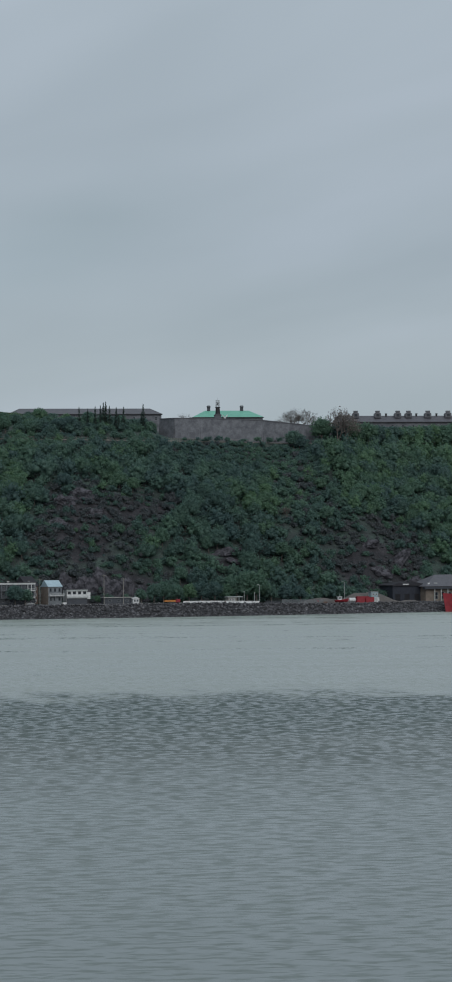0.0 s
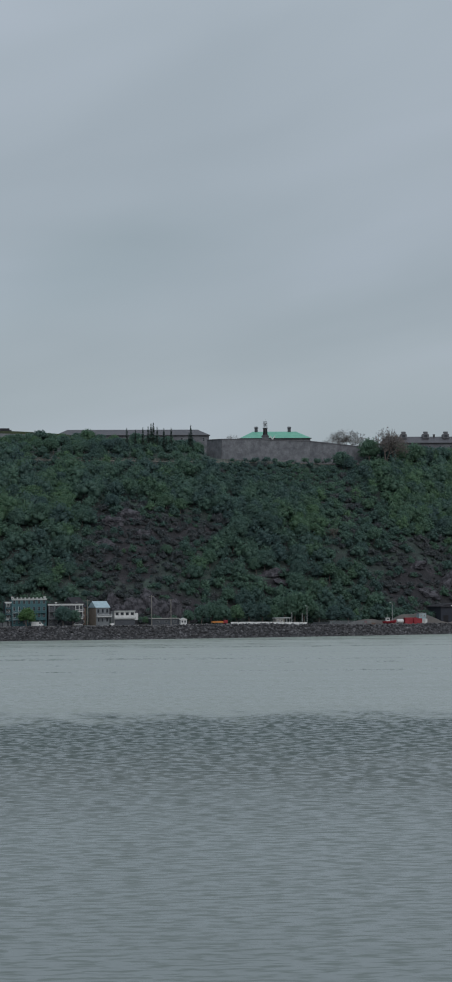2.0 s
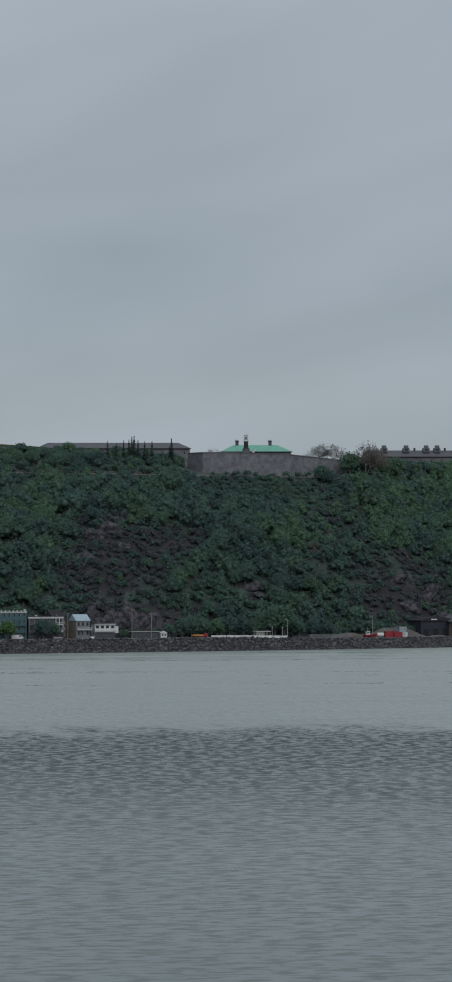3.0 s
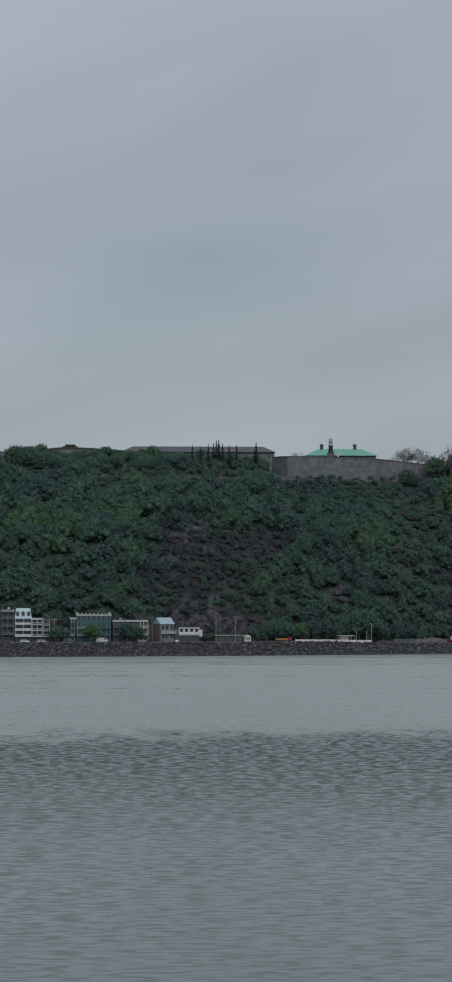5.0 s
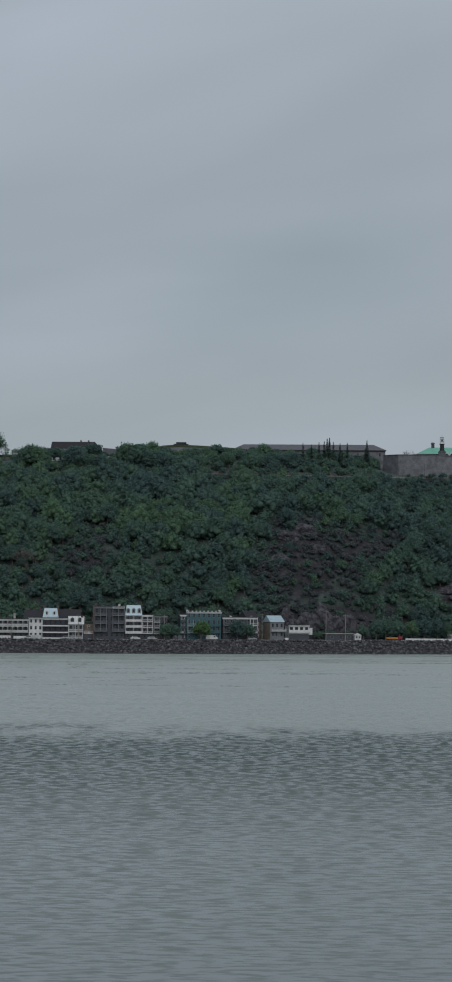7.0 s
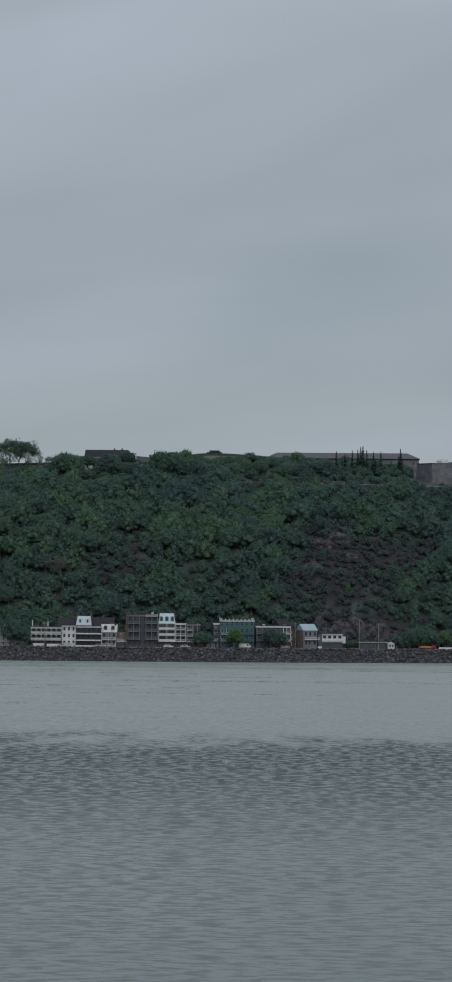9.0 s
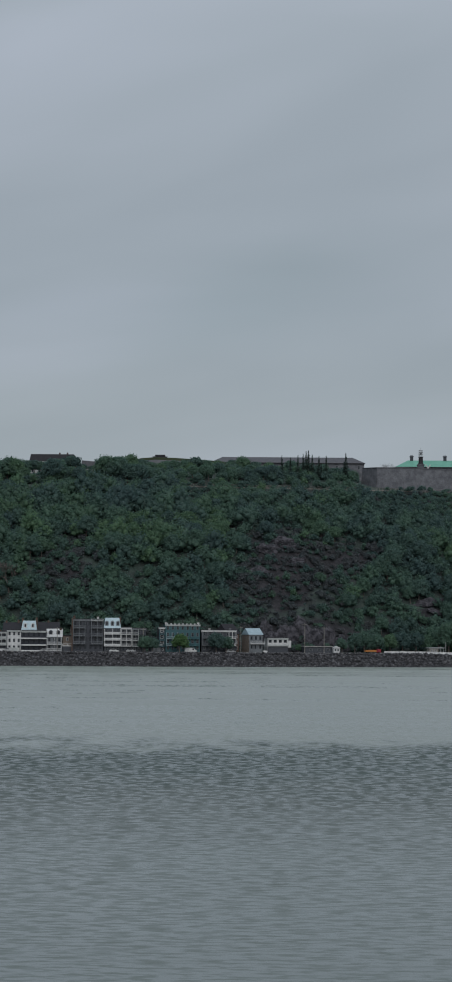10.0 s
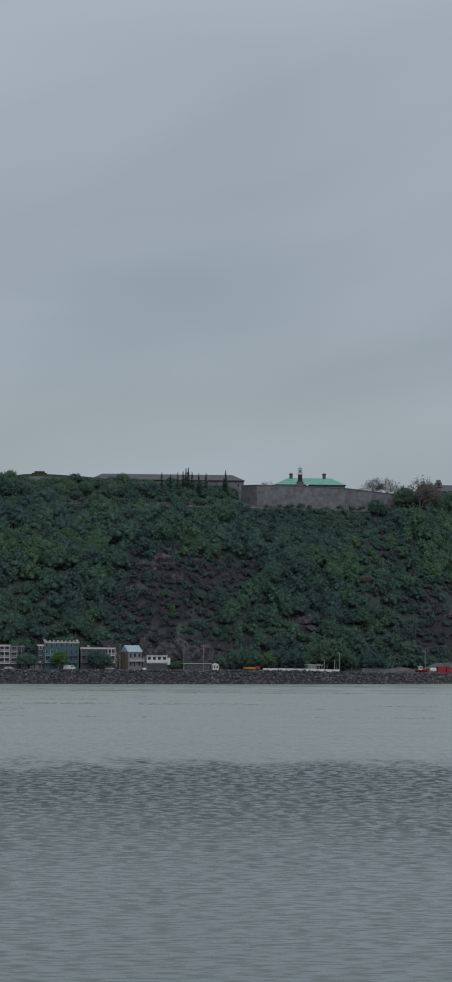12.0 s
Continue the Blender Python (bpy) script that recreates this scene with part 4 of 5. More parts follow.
for k in (0.7, 2.4):
    add_window(h, k, 1.0, 1.0, 1.0, trim=WHITE)


def lamp_post(x, s, tall, arm=1.4, label="slender galvanised street lamp with one arm"):
    t = thing("street_lamp", on_bank(x, s), label, "street lamp", "lamps along the bank")
    bm = bmesh.new()
    tube(bm, (0, 0, 0), (0, 0, tall), 0.16, 0.10)
    tube(bm, (0, 0, 0), (0, 0, 0.5), 0.26, 0.22)
    part("pole", bm, STEEL, t)
    bm = bmesh.new()
    tube(bm, (0, 0, tall - 0.1), (arm, 0, tall + 0.2), 0.07, 0.06)
    part("arm", bm, STEEL, t)
    part("lamp_head", shaped((arm - 0.1, arm + 0.7, -0.17, 0.17, tall + 0.1, tall + 0.28)), GREY_WHITE, t)
    return t


lamp_post(95.2, 22, 8.6, -1.0)
lamp_post(138.2, 26, 10.2, -1.2)
for x, tall in ((87.8, 5.4), (92.8, 5.2)):
    t = thing("post", on_bank(x, 21.5), "plain pale steel post behind the bank", "post", "posts by the shelter")
    bm = bmesh.new()
    tube(bm, (0, 0, 0), (0, 0, tall), 0.12, 0.10)
    tube(bm, (0, 0, tall), (0, 0, tall + 0.1), 0.16, 0.16)
    part("pole", bm, GREY_WHITE, t)


def utility_pole(x, s, tall, bars=1):
    t = thing("utility_pole", on_bank(x, s), "weathered timber utility pole with a crossarm", "utility pole", "utility poles")
    bm = bmesh.new()
    tube(bm, (0, 0, -0.5), (0, 0, tall), 0.17, 0.12)
    part("pole", bm, TIMBER, t)
    for k in range(bars):
        part("crossarm", shaped((-1.1, 1.1, -0.06, 0.06, tall - 0.7 - k, tall - 0.55 - k)), TIMBER, t)
    for c in (-0.9, 0.0, 0.9):
        bm = bmesh.new()
        tube(bm, (c, 0, tall - 0.55), (c, 0, tall - 0.3), 0.06, 0.05, 6)
        part("insulator", bm, GREY, t)
    return t


POLES = [(-118, 23.6, 11.0), (-88, 23.6, 11.0), (-50, 23.6, 11.0), (-6.5, 23.6, 12.0), (22.4, 23.6, 13.6), (31.2, 22.5, 12.0)]
for x, s, tall in POLES:
    utility_pole(x, s, tall)
for (xa, sa, ha), (xb, sb, hb) in zip(POLES, POLES[1:]):
    for c in (-0.9, 0.9):
        a, b = Vector(on_bank(xa + c, sa, ha - 0.3)), Vector(on_bank(xb + c, sb, hb - 0.3))
        bm = bmesh.new()
        pts = [a.lerp(b, k / 10) - Vector((0, 0, 0.9 * (1 - (k / 5 - 1) ** 2))) for k in range(11)]
        for p, q in zip(pts, pts[1:]):
            tube(bm, p, q, 0.022, 0.022, 4)
        tagged(new("overhead_wire", mesh_of("overhead_wire", bm, BLACK)), "thin black overhead wire between utility poles", "wire", "overhead wires")


def barrier(x):
    t = thing("road_barrier", on_bank(x, 14.5), "white concrete road barrier in a line behind the bank", "barrier", "white road barriers", turn=math.degrees(math.atan(0.22 + 0.0016 * x)))
    bm = bmesh.new()
    prism(bm, [(-0.35, 0.0), (0.35, 0.0), (0.33, 0.2), (0.16, 0.42), (0.11, 1.15), (-0.11, 1.15), (-0.16, 0.42), (-0.33, 0.2)], 0, 3.6)
    ob = part("block", bm, WHITE, t)
    ob.matrix_basis = pose(0, 0, 0, 0, 0, -90)
    part("reflector", shaped((1.7, 1.9, -0.13, -0.112, 0.9, 1.05)), ORANGE, t)
    return t


for k in range(10):
    barrier(58.4 + 3.62 * k)


def railing_run(x0, n, material, label, name, tall=1.3, s=13.0, pitch=2.6, slats=5):
    for k in range(n):
        x = x0 + pitch * k
        t = thing(name, on_bank(x, s), label, "fence", name + " run", turn=math.degrees(math.atan(0.22 + 0.0016 * x)))
        part("post", shaped((0, 0.12, -0.06, 0.06, 0, tall + 0.1)), material, t)
        for j in range(slats):
            part("slat", shaped((0.124, pitch - 0.0, -0.03, 0.03, tall * (j + 0.35) / slats, tall * (j + 0.95) / slats)), material, t)


railing_run(97.3, 3, DARK_GREY, "dark boarded fence panel behind the bank", "fence")
railing_run(105.5, 8, GREY, "grey boarded site fence panel", "site_fence", tall=2.0, s=16)


def vehicle(x, s, paint, label, long=4.4, tall=1.45, van=False, turn=0.0, name="car"):
    t = thing(name, on_bank(x, s, 0.03), label, name.replace("_", " "), "parked vehicles", turn=turn + math.degrees(math.atan(0.22 + 0.0016 * max(x, -137))))
    w = 1.8
    bm = bmesh.new()
    if van:
        prism(bm, [(0, 0.35), (long, 0.35), (long, 1.0), (long - 0.5, 1.15), (long - 1.2, tall), (0.1, tall), (0, tall - 0.1)], 0, w)
    else:
        prism(bm, [(0, 0.32), (long, 0.32), (long, 0.72), (long - 0.9, 0.9), (0.2, 0.95), (0, 0.8)], 0, w)
    bmesh.ops.bevel(bm, geom=list(bm.edges), offset=0.05, segments=1, affect="EDGES")
    part("body", bm, paint, t)
    if not van:
        bm = bmesh.new()
        prism(bm, [(0.55, 0.952), (long - 1.0, 0.902), (long - 1.75, tall), (1.0, tall)], 0.12, w - 0.12)
        part("cabin", bm, paint, t)
        bm = bmesh.new()
        prism(bm, [(0.85, 1.0), (long - 1.3, 1.0), (long - 1.85, tall - 0.1), (1.1, tall - 0.1)], 0.10, 0.118)
        part("side_window", bm, GLASS, t)
    else:
        part("side_window", shaped((long - 1.9, long - 1.15, -0.02, -0.004, 1.2, tall - 0.2)), GLASS, t)
    for cx in (0.8, long - 0.85):
        for cy in (0.02, w - 0.22):
            bm = bmesh.new()
            tube(bm, (cx, cy, 0.32), (cx, cy + 0.2, 0.32), 0.32, 0.32, 12)
            wheel = part("tyre", bm, RUBBER, t)
            bm = bmesh.new()
            tube(bm, (cx, cy - 0.012, 0.32), (cx, cy - 0.002, 0.32), 0.19, 0.19, 10)
            part("rim", bm, STEEL, wheel)
    return t


SILVER = surface("silver_car_paint", (0.36, 0.37, 0.38), rough=0.35, metal=0.3)
for x, paint, word in ((-112, SILVER, "silver"), (-95.5, SILVER, "silver"), (-80.5, DARK_GREY, "dark grey"), (-65.0, WHITE, "white"), (-57.5, SILVER, "silver"), (-20.0, DARK_GREY, "dark grey"), (-13.0, SILVER, "silver")):
    vehicle(x, 23.0, paint, word + " car parked in front of the houses")
vehicle(-31.5, 23.0, WHITE, "white van parked before the teal house", long=5.4, tall=2.1, van=True, name="van")

# orange and red site vehicles behind the bank
t = thing("flatbed_truck", on_bank(50.0, 15.5, 0.03), "orange and red flatbed truck behind the stone bank", "truck", turn=16)
part("cab", shaped((5.6, 7.3, 0, 2.0, 0.5, 2.0), (5.2, 5.6, 0.1, 1.9, 0.5, 1.2)), RED, t, "dull red cab")
part("bed", shaped((0, 5.2, 0, 2.0, 0.8, 1.0), (0, 0.12, 0, 2.0, 1.0, 1.6), (0.12, 5.2, 0, 0.1, 1.0, 1.6), (0.12, 5.2, 1.9, 2.0, 1.0, 1.6)), ORANGE, t, "orange open bed")
part("windscreen", shaped((7.304, 7.33, 0.2, 1.8, 1.2, 1.85)), GLASS, t)
for cx in (1.2, 6.3):
    for cy in (0.0, 1.7):
        bm = bmesh.new()
        tube(bm, (cx, cy, 0.42), (cx, cy + 0.3, 0.42), 0.42, 0.42, 12)
        part("tyre", bm, RUBBER, t)


# ---------------------------------------------------------------- yard with containers
def container(x, s, turn, lift=0.0, paint=RED, word="red", long=6.1, wide=2.4, tall=2.6):
    t = thing("shipping_container", on_bank(x, s, 0.04 + lift), word + " corrugated steel shipping container on gravel", "container", "containers in the yard", turn=turn)
    bm = bmesh.new()
    n = 22
    for y, sgn in ((0.0, 1), (wide, -1)):
        prev = None
        for k in range(n + 1):
            for px, py in (((k / n) * long, y + sgn * (0.06 if k % 2 else 0.0)),):
                a, b = bm.verts.new((px, py, 0.1)), bm.verts.new((px, py, tall - 0.1))
                if prev:
                    bm.faces.new((prev[0], a, b, prev[1]))
                prev = (a, b)
    box(bm, 0.02, 0.06, 0.05, wide - 0.05, 0.1, tall - 0.1)
    box(bm, 0.06, long - 0.06, 0.08, wide - 0.08, tall - 0.12, tall - 0.04)
    box(bm, 0.06, long - 0.06, 0.08, wide - 0.08, 0.02, 0.1)
    part("shell", bm, paint, t)
    part("container_frame", shaped(*((a, a + 0.14, b, b + 0.14, 0, tall) for a in (0, long - 0.14) for b in (-0.02, wide - 0.12)), (0.14, long - 0.14, -0.02, 0.08, tall - 0.12, tall), (0.14, long - 0.14, -0.02, 0.08, 0, 0.12)), paint, t)
    part("door", shaped((long - 0.05, long - 0.01, 0.14, wide / 2 - 0.02, 0.14, tall - 0.14), (long - 0.05, long - 0.01, wide / 2 + 0.02, wide - 0.14, 0.14, tall - 0.14)), paint, t)
    return t


container(145.3, 29, 12, tall=3.0)
container(149.6, 27, 20, tall=2.6, long=4.4)
container(146.5, 34, 15)
container(156.0, 31, 60, paint=WHITE, word="white", long=3.0, tall=2.3)
h = thing("site_hut", on_bank(153.2, 33, 0.04), "pale blue-grey panelled site hut, two units high", "hut", turn=20)
part("lower_unit", shaped((0, 4.0, 0, 3, 0, 2.5)), BLUE_GREY, h)
part("upper_unit", shaped((0.1, 3.9, 0.05, 2.9, 2.504, 4.9)), BLUE_GREY, h)
add_window(h, 0.6, 3.3, 1.0, 1.0, y=-0.08)
add_window(h, 2.3, 3.3, 1.0, 1.0, y=-0.08)
part("roof", shaped((-0.1, 4.1, -0.1, 3.1, 4.904, 5.05)), GREY_WHITE, h)
t = thing("water_tank", on_bank(141.2, 27, 0.04), "white cylindrical tank on a cradle", "tank", turn=15)
bm = bmesh.new()
tube(bm, (0, 0.9, 1.4), (2.9, 0.9, 1.4), 1.0, 1.0, 16)
tube(bm, (-0.25, 0.9, 1.4), (0, 0.9, 1.4), 0.6, 1.0, 16)
tube(bm, (2.9, 0.9, 1.4), (3.15, 0.9, 1.4), 1.0, 0.6, 16)
part("shell", bm, WHITE, t)
for x in (0.4, 2.2):
    part("cradle", shaped((x, x + 0.25, 0.1, 1.7, 0, 0.9)), GREY, t)
t = thing("workboat", on_bank(133.8, 25, 0.05), "red workboat with a white wheelhouse, drawn up on land", "boat", turn=14)
bm = bmesh.new()
sect = []
for k, (x, half, keel, top) in enumerate(((0, 1.0, 0.4, 1.5), (1.5, 1.3, 0.2, 1.5), (4.0, 1.3, 0.2, 1.6), (5.8, 0.8, 0.4, 1.9), (6.9, 0.06, 0.9, 2.2))):
    sect.append([bm.verts.new(p) for p in ((x, 1.4 - half, top), (x, 1.4 - half * 0.8, (keel + top) / 2), (x, 1.4, keel), (x, 1.4 + half * 0.8, (keel + top) / 2), (x, 1.4 + half, top))])
for a, b in zip(sect, sect[1:]):
    for k in range(4):
        bm.faces.new((a[k], b[k], b[k + 1], a[k + 1]))
    bm.faces.new((a[4], b[4], b[0], a[0]))
bm.faces.new(sect[0])
part("hull", bm, RED, t)
w_ = part("wheelhouse", shaped((1.4, 3.2, 0.6, 2.2, 1.5, 3.0), (1.2, 3.4, 0.5, 2.3, 3.004, 3.12)), WHITE, t)
part("pane", shaped((1.7, 2.9, 0.57, 0.597, 2.1, 2.7)), GLASS, w_)
bm = bmesh.new()
tube(bm, (2.2, 1.4, 3.12), (2.2, 1.4, 5.0), 0.07, 0.04, 6)
part("mast", bm, STEEL, t)
for x in (1.0, 4.4):
    part("cradle", shaped((x, x + 0.3, 0.5, 2.3, 0, 0.5)), TIMBER, t)
t = thing("scrap_pontoon", on_bank(123.0, 22, 0.02), "rusty red flat pontoon lying on the bank", "pontoon", turn=15)
part("hull", shaped((0, 6.2, 0, 2, 0, 0.7), (0.4, 5.8, 0.2, 1.8, 0.704, 0.9)), BRICK, t)
part("winch", shaped((1.0, 1.8, 0.6, 1.4, 0.904, 1.6)), RED, t)


def mound(x, s, w, d, tall, label):
    bm = bmesh.new()
    n, m = 28, 14
    grid = []
    for j in range(m + 1):
        row = []
        for i in range(n + 1):
            u, v = i / n * 2 - 1, j / m * 2 - 1
            r = u * u + v * v
            z = tall * max(0.0, 1 - r) ** 0.8 * (1 + 0.25 * noise.noise(Vector((u * 3, v * 3, x)))) - 0.15
            row.append(bm.verts.new((u * w / 2, v * d / 2, z)))
        grid.append(row)
    for j in range(m):
        for i in range(n):
            bm.faces.new((grid[j][i], grid[j][i + 1], grid[j + 1][i + 1], grid[j + 1][i]))
    ob = new("gravel_mound", mesh_of("gravel_mound", bm, GRAVEL))
    ob.matrix_basis = pose(*on_bank(x, s), 0, 0, 18)
    tagged(ob, label, "mound", "heaps in the yard")


mound(152, 43, 32, 12, 4.6, "broad heap of grey-brown gravel")
mound(163, 27, 9, 5, 1.3, "low heap of brown rubble")
mound(172, 25, 12, 5, 1.1, "low heap of brown rubble")
mound(128, 40, 24, 8, 2.4, "low heap of brown rubble")

# dark hall and the terminal beyond the yard
h = thing("hall", on_bank(167.0, 46, 0.0), "long dark hall with a low shed roof", "building", turn=24)
part("wall", holed_wall(20, 0, 7.6, [(1.5, 0.2, 3.0, 3.4), (7, 0.2, 3.0, 3.4), (13, 0.2, 3.0, 3.4)]), NAVY, h)
part("side_wall", shaped((0, 0.3, 0.304, 12, 0, 7.6), (19.7, 20, 0.304, 12, 0, 7.6), (0.304, 19.696, 11.7, 12, 0, 7.6)), NAVY, h)
bm = bmesh.new()
prism(bm, [(-0.5, 7.604), (20.5, 7.604), (20.5, 8.1), (12, 9.6), (3, 9.0), (-0.5, 8.0)], -0.8, 12.5)
part("roof", bm, DARK_ROOF, h)
part("skylight", shaped((5.5, 9.0, -0.86, -0.802, 8.1, 8.6)), WHITE, h, "white strip light on the roof edge")
for k in (1.5, 7, 13):
    part("gate", shaped((k, k + 3.0, 0.1, 0.2, 0.2, 3.6)), BLACK, h)
h = thing("terminal_building", on_bank(184.0, 40, 0.0), "terminal building with beige walls and a grey hipped roof", "building", turn=24)
part("wall", holed_wall(34, 0, 7.2, [(5 + 4 * k, 0.8, 2.4, 3.6) for k in range(7)]), BEIGE, h)
part("side_wall", shaped((0, 0.3, 0.304, 14, 0, 7.2), (33.7, 34, 0.304, 14, 0, 7.2), (0.304, 33.696, 13.7, 14, 0, 7.2)), BEIGE, h)
part("canopy", shaped((-1.6, 35, -2.0, -0.004, 5.9, 7.0)), DARK_GREY, h, "dark deep eaves band")
for k in range(8):
    part("pier", shaped((4.2 + 4 * k, 4.6 + 4 * k, -1.6, -1.2, 0, 5.898)), GREY_WHITE, h)
for k in range(7):
    add_window(h, 5 + 4 * k, 0.8, 2.4, 3.6, trim=GREY_WHITE)
bm = bmesh.new()
lo = [bm.verts.new(p) for p in ((-1.6, -2.2, 7.204), (35.6, -2.2, 7.204), (35.6, 16, 7.204), (-1.6, 16, 7.204))]
hi = [bm.verts.new(p) for p in ((10, 7, 13.0), (26, 7, 13.0))]
for f in ((lo[0], lo[1], hi[1], hi[0]), (lo[1], lo[2], hi[1]), (lo[2], lo[3], hi[0], hi[1]), (lo[3], lo[0], hi[0]), lo[::-1]):
    bm.faces.new(f)
part("roof", bm, SLATE, h, "grey hipped roof")
part("roof_vent", shaped((1.2, 2.2, -0.4, 0.6, 7.5, 9.0)), WHITE, h)
part("roof_vent", shaped((5.0, 7.0, 0.0, 1.0, 8.0, 9.0)), GREY_WHITE, h)

# red ship, moored along the bank beyond the yard: bow towards the yard
t = thing("ship", (184.3, 972.0, 0.0), "red ship moored by the bank, its bow showing", "ship", turn=22)
bm = bmesh.new()
sect = []
for x, half, keel, top in ((0.0, 0.1, 0.2, 9.0), (1.6, 0.9, -1.5, 8.8), (5, 3.2, -3, 8.5), (12, 5.8, -3.5, 8.0), (50, 6.2, -3.5, 7.8), (56, 5.0, -2, 8.0)):
    flare = 0.55 if x < 12 else 0.95
    back = 1.6 * (1 - min(1, x / 12))
    sect.append([bm.verts.new(p) for p in ((x, -half, top), (x + back * 0.6, -half * (flare + 1) / 2, top * 0.45), (x + back, -half * flare, 0.0), (x + back + 0.3, 0, keel),
                                          (x + back, half * flare, 0.0), (x + back * 0.6, half * (flare + 1) / 2, top * 0.45), (x, half, top))])
for a, b in zip(sect, sect[1:]):
    for k in range(6):
        bm.faces.new((a[k], b[k], b[k + 1], a[k + 1]))
    bm.faces.new((a[6], b[6], b[0], a[0]))
bm.faces.new(sect[0])
bm.faces.new(sect[-1][::-1])
part("hull", bm, RED, t, "plain red steel hull")
part("bulwark_rail", shaped((5, 50, -5.6, -5.5, 8.2, 9.2)), WHITE, t)
part("deckhouse", shaped((22, 46, -4.5, 4.5, 7.8, 14), (26, 42, -4, 4, 14.004, 17)), WHITE, t, "white deckhouse")
part("anchor", shaped((6.0, 7.0, -3.75, -3.45, 4.2, 5.4)), BLACK, t)


# ---------------------------------------------------------------- bare rock at the foot of the cliff
ROCK = surface("shale_rock", (0.074, 0.072, 0.084), (0.018, 0.018, 0.023), rough=0.9, scale=0.5, bump=0.8, fine=2.5, spots=0.22)


def outcrop(seed, x, s, wide, tall, deep):
    rng = np.random.default_rng(seed)
    bm = bmesh.new()
    bmesh.ops.create_icosphere(bm, subdivisions=4, radius=1.0)
    for p in bm.verts:
        q = p.co.copy()
        k = 1 + 0.42 * noise.fractal(Vector((q.x * 1.3 + seed, q.y * 1.3, q.z * 0.8)), 0.9, 2.2, 4) - 0.16 * abs(noise.noise(Vector((q.x * 2.6, seed, q.z * 5.0))))
        p.co = Vector((q.x * wide * k, q.y * deep * k, q.z * tall * k))
    ob = new("rock_outcrop", mesh_of("rock_outcrop", bm, ROCK))
    y = waterline(x) + s
    ob.matrix_basis = pose(x, y, land(x, s) + tall * 0.15, rng.normal() * 6, rng.normal() * 14, 12 + rng.normal() * 10)
    tagged(ob, "jagged grey-purple shale outcrop at the cliff", "rock", "outcrops on the cliff")


for k, (x, s, wide, tall, deep) in enumerate(((8, 57, 5, 5, 3), (15, 58, 6, 7, 3), (22, 60, 5, 8, 3), (28, 57, 5, 6, 3), (34, 58, 5, 8, 3), (40, 56, 4, 6, 3), (4, 62, 4, 6, 3), (84, 78, 7, 2.4, 3), (88, 74, 5, 1.8, 3), (165, 70, 7, 3, 3),
                                              (176, 76, 8, 3, 3), (160, 82, 6, 2.4, 3), (182, 62, 6, 4, 3), (6, 112, 6, 3, 3), (14, 118, 7, 3.5, 3), (20, 106, 6, 3, 3), (2, 100, 5, 3, 3), (36, 128, 8, 2, 3))):
    outcrop(k + 3, x, s, wide, tall, deep)


# ---------------------------------------------------------------- the citadel on the ridge
def wall_run(points, base_drop, thick, name, label):
    """A battered stone wall through points (x, y, foot, top), each stretch with a coping."""
    t = thing(name, (points[0][0], points[0][1], points[0][2]), label, "fortress wall", kind="structure")
    o = Vector(points[0][:3])
    for (xa, ya, fa, ta), (xb, yb, fb, tb) in zip(points, points[1:]):
        d = Vector((xb - xa, yb - ya, 0)).normalized()
        nrm = Vector((d.y, -d.x, 0))
        bm = bmesh.new()
        ring = []
        for x, y, f, z in ((xa, ya, fa, ta), (xb, yb, fb, tb)):
            p = Vector((x, y, 0)) - Vector((o.x, o.y, 0))
            ring.append([bm.verts.new(p + nrm * 1.2 + Vector((0, 0, f - base_drop - o.z))), bm.verts.new(p + Vector((0, 0, z - o.z))), bm.verts.new(p - nrm * thick + Vector((0, 0, z - o.z))), bm.verts.new(p - nrm * thick + Vector((0, 0, f - base_drop - o.z)))])
        a, b = ring
        for k in range(4):
            bm.faces.new((a[k], b[k], b[(k + 1) % 4], a[(k + 1) % 4]))
        bm.faces.new(a[::-1])
        bm.faces.new(b)
        part("wall_face", bm, ASHLAR, t)
        bm = bmesh.new()
        for s0, s1, z0, z1 in ((0.25, -0.9, 0.004, 0.45),):
            c = []
            for x, y, z in ((xa, ya, ta), (xb, yb, tb)):
                p = Vector((x, y, 0)) - Vector((o.x, o.y, 0))
                c.append([bm.verts.new(p + nrm * s + Vector((0, 0, z + h - o.z))) for s, h in ((s0, z0), (s0, z1), (s1, z1), (s1, z0))])
            for k in range(4):
                bm.faces.new((c[0][k], c[1][k], c[1][(k + 1) % 4], c[0][(k + 1) % 4]))
            bm.faces.new(c[0][::-1])
            bm.faces.new(c[1])
        part("coping", bm, SLATE, t)
    return t


wall_run([(58.5, 1140, 92.5, 104.2), (66.0, 1126, 91.5, 103.6), (80.2, 1127, 91.5, 103.7), (115.4, 1135, 91.0, 103.0), (145.0, 1150, 91.0, 101.0), (170.0, 1166, 91.0, 99.5)], 5.0, 6.0, "fortress_wall", "high weathered grey-brown stone fortress wall on the ridge")


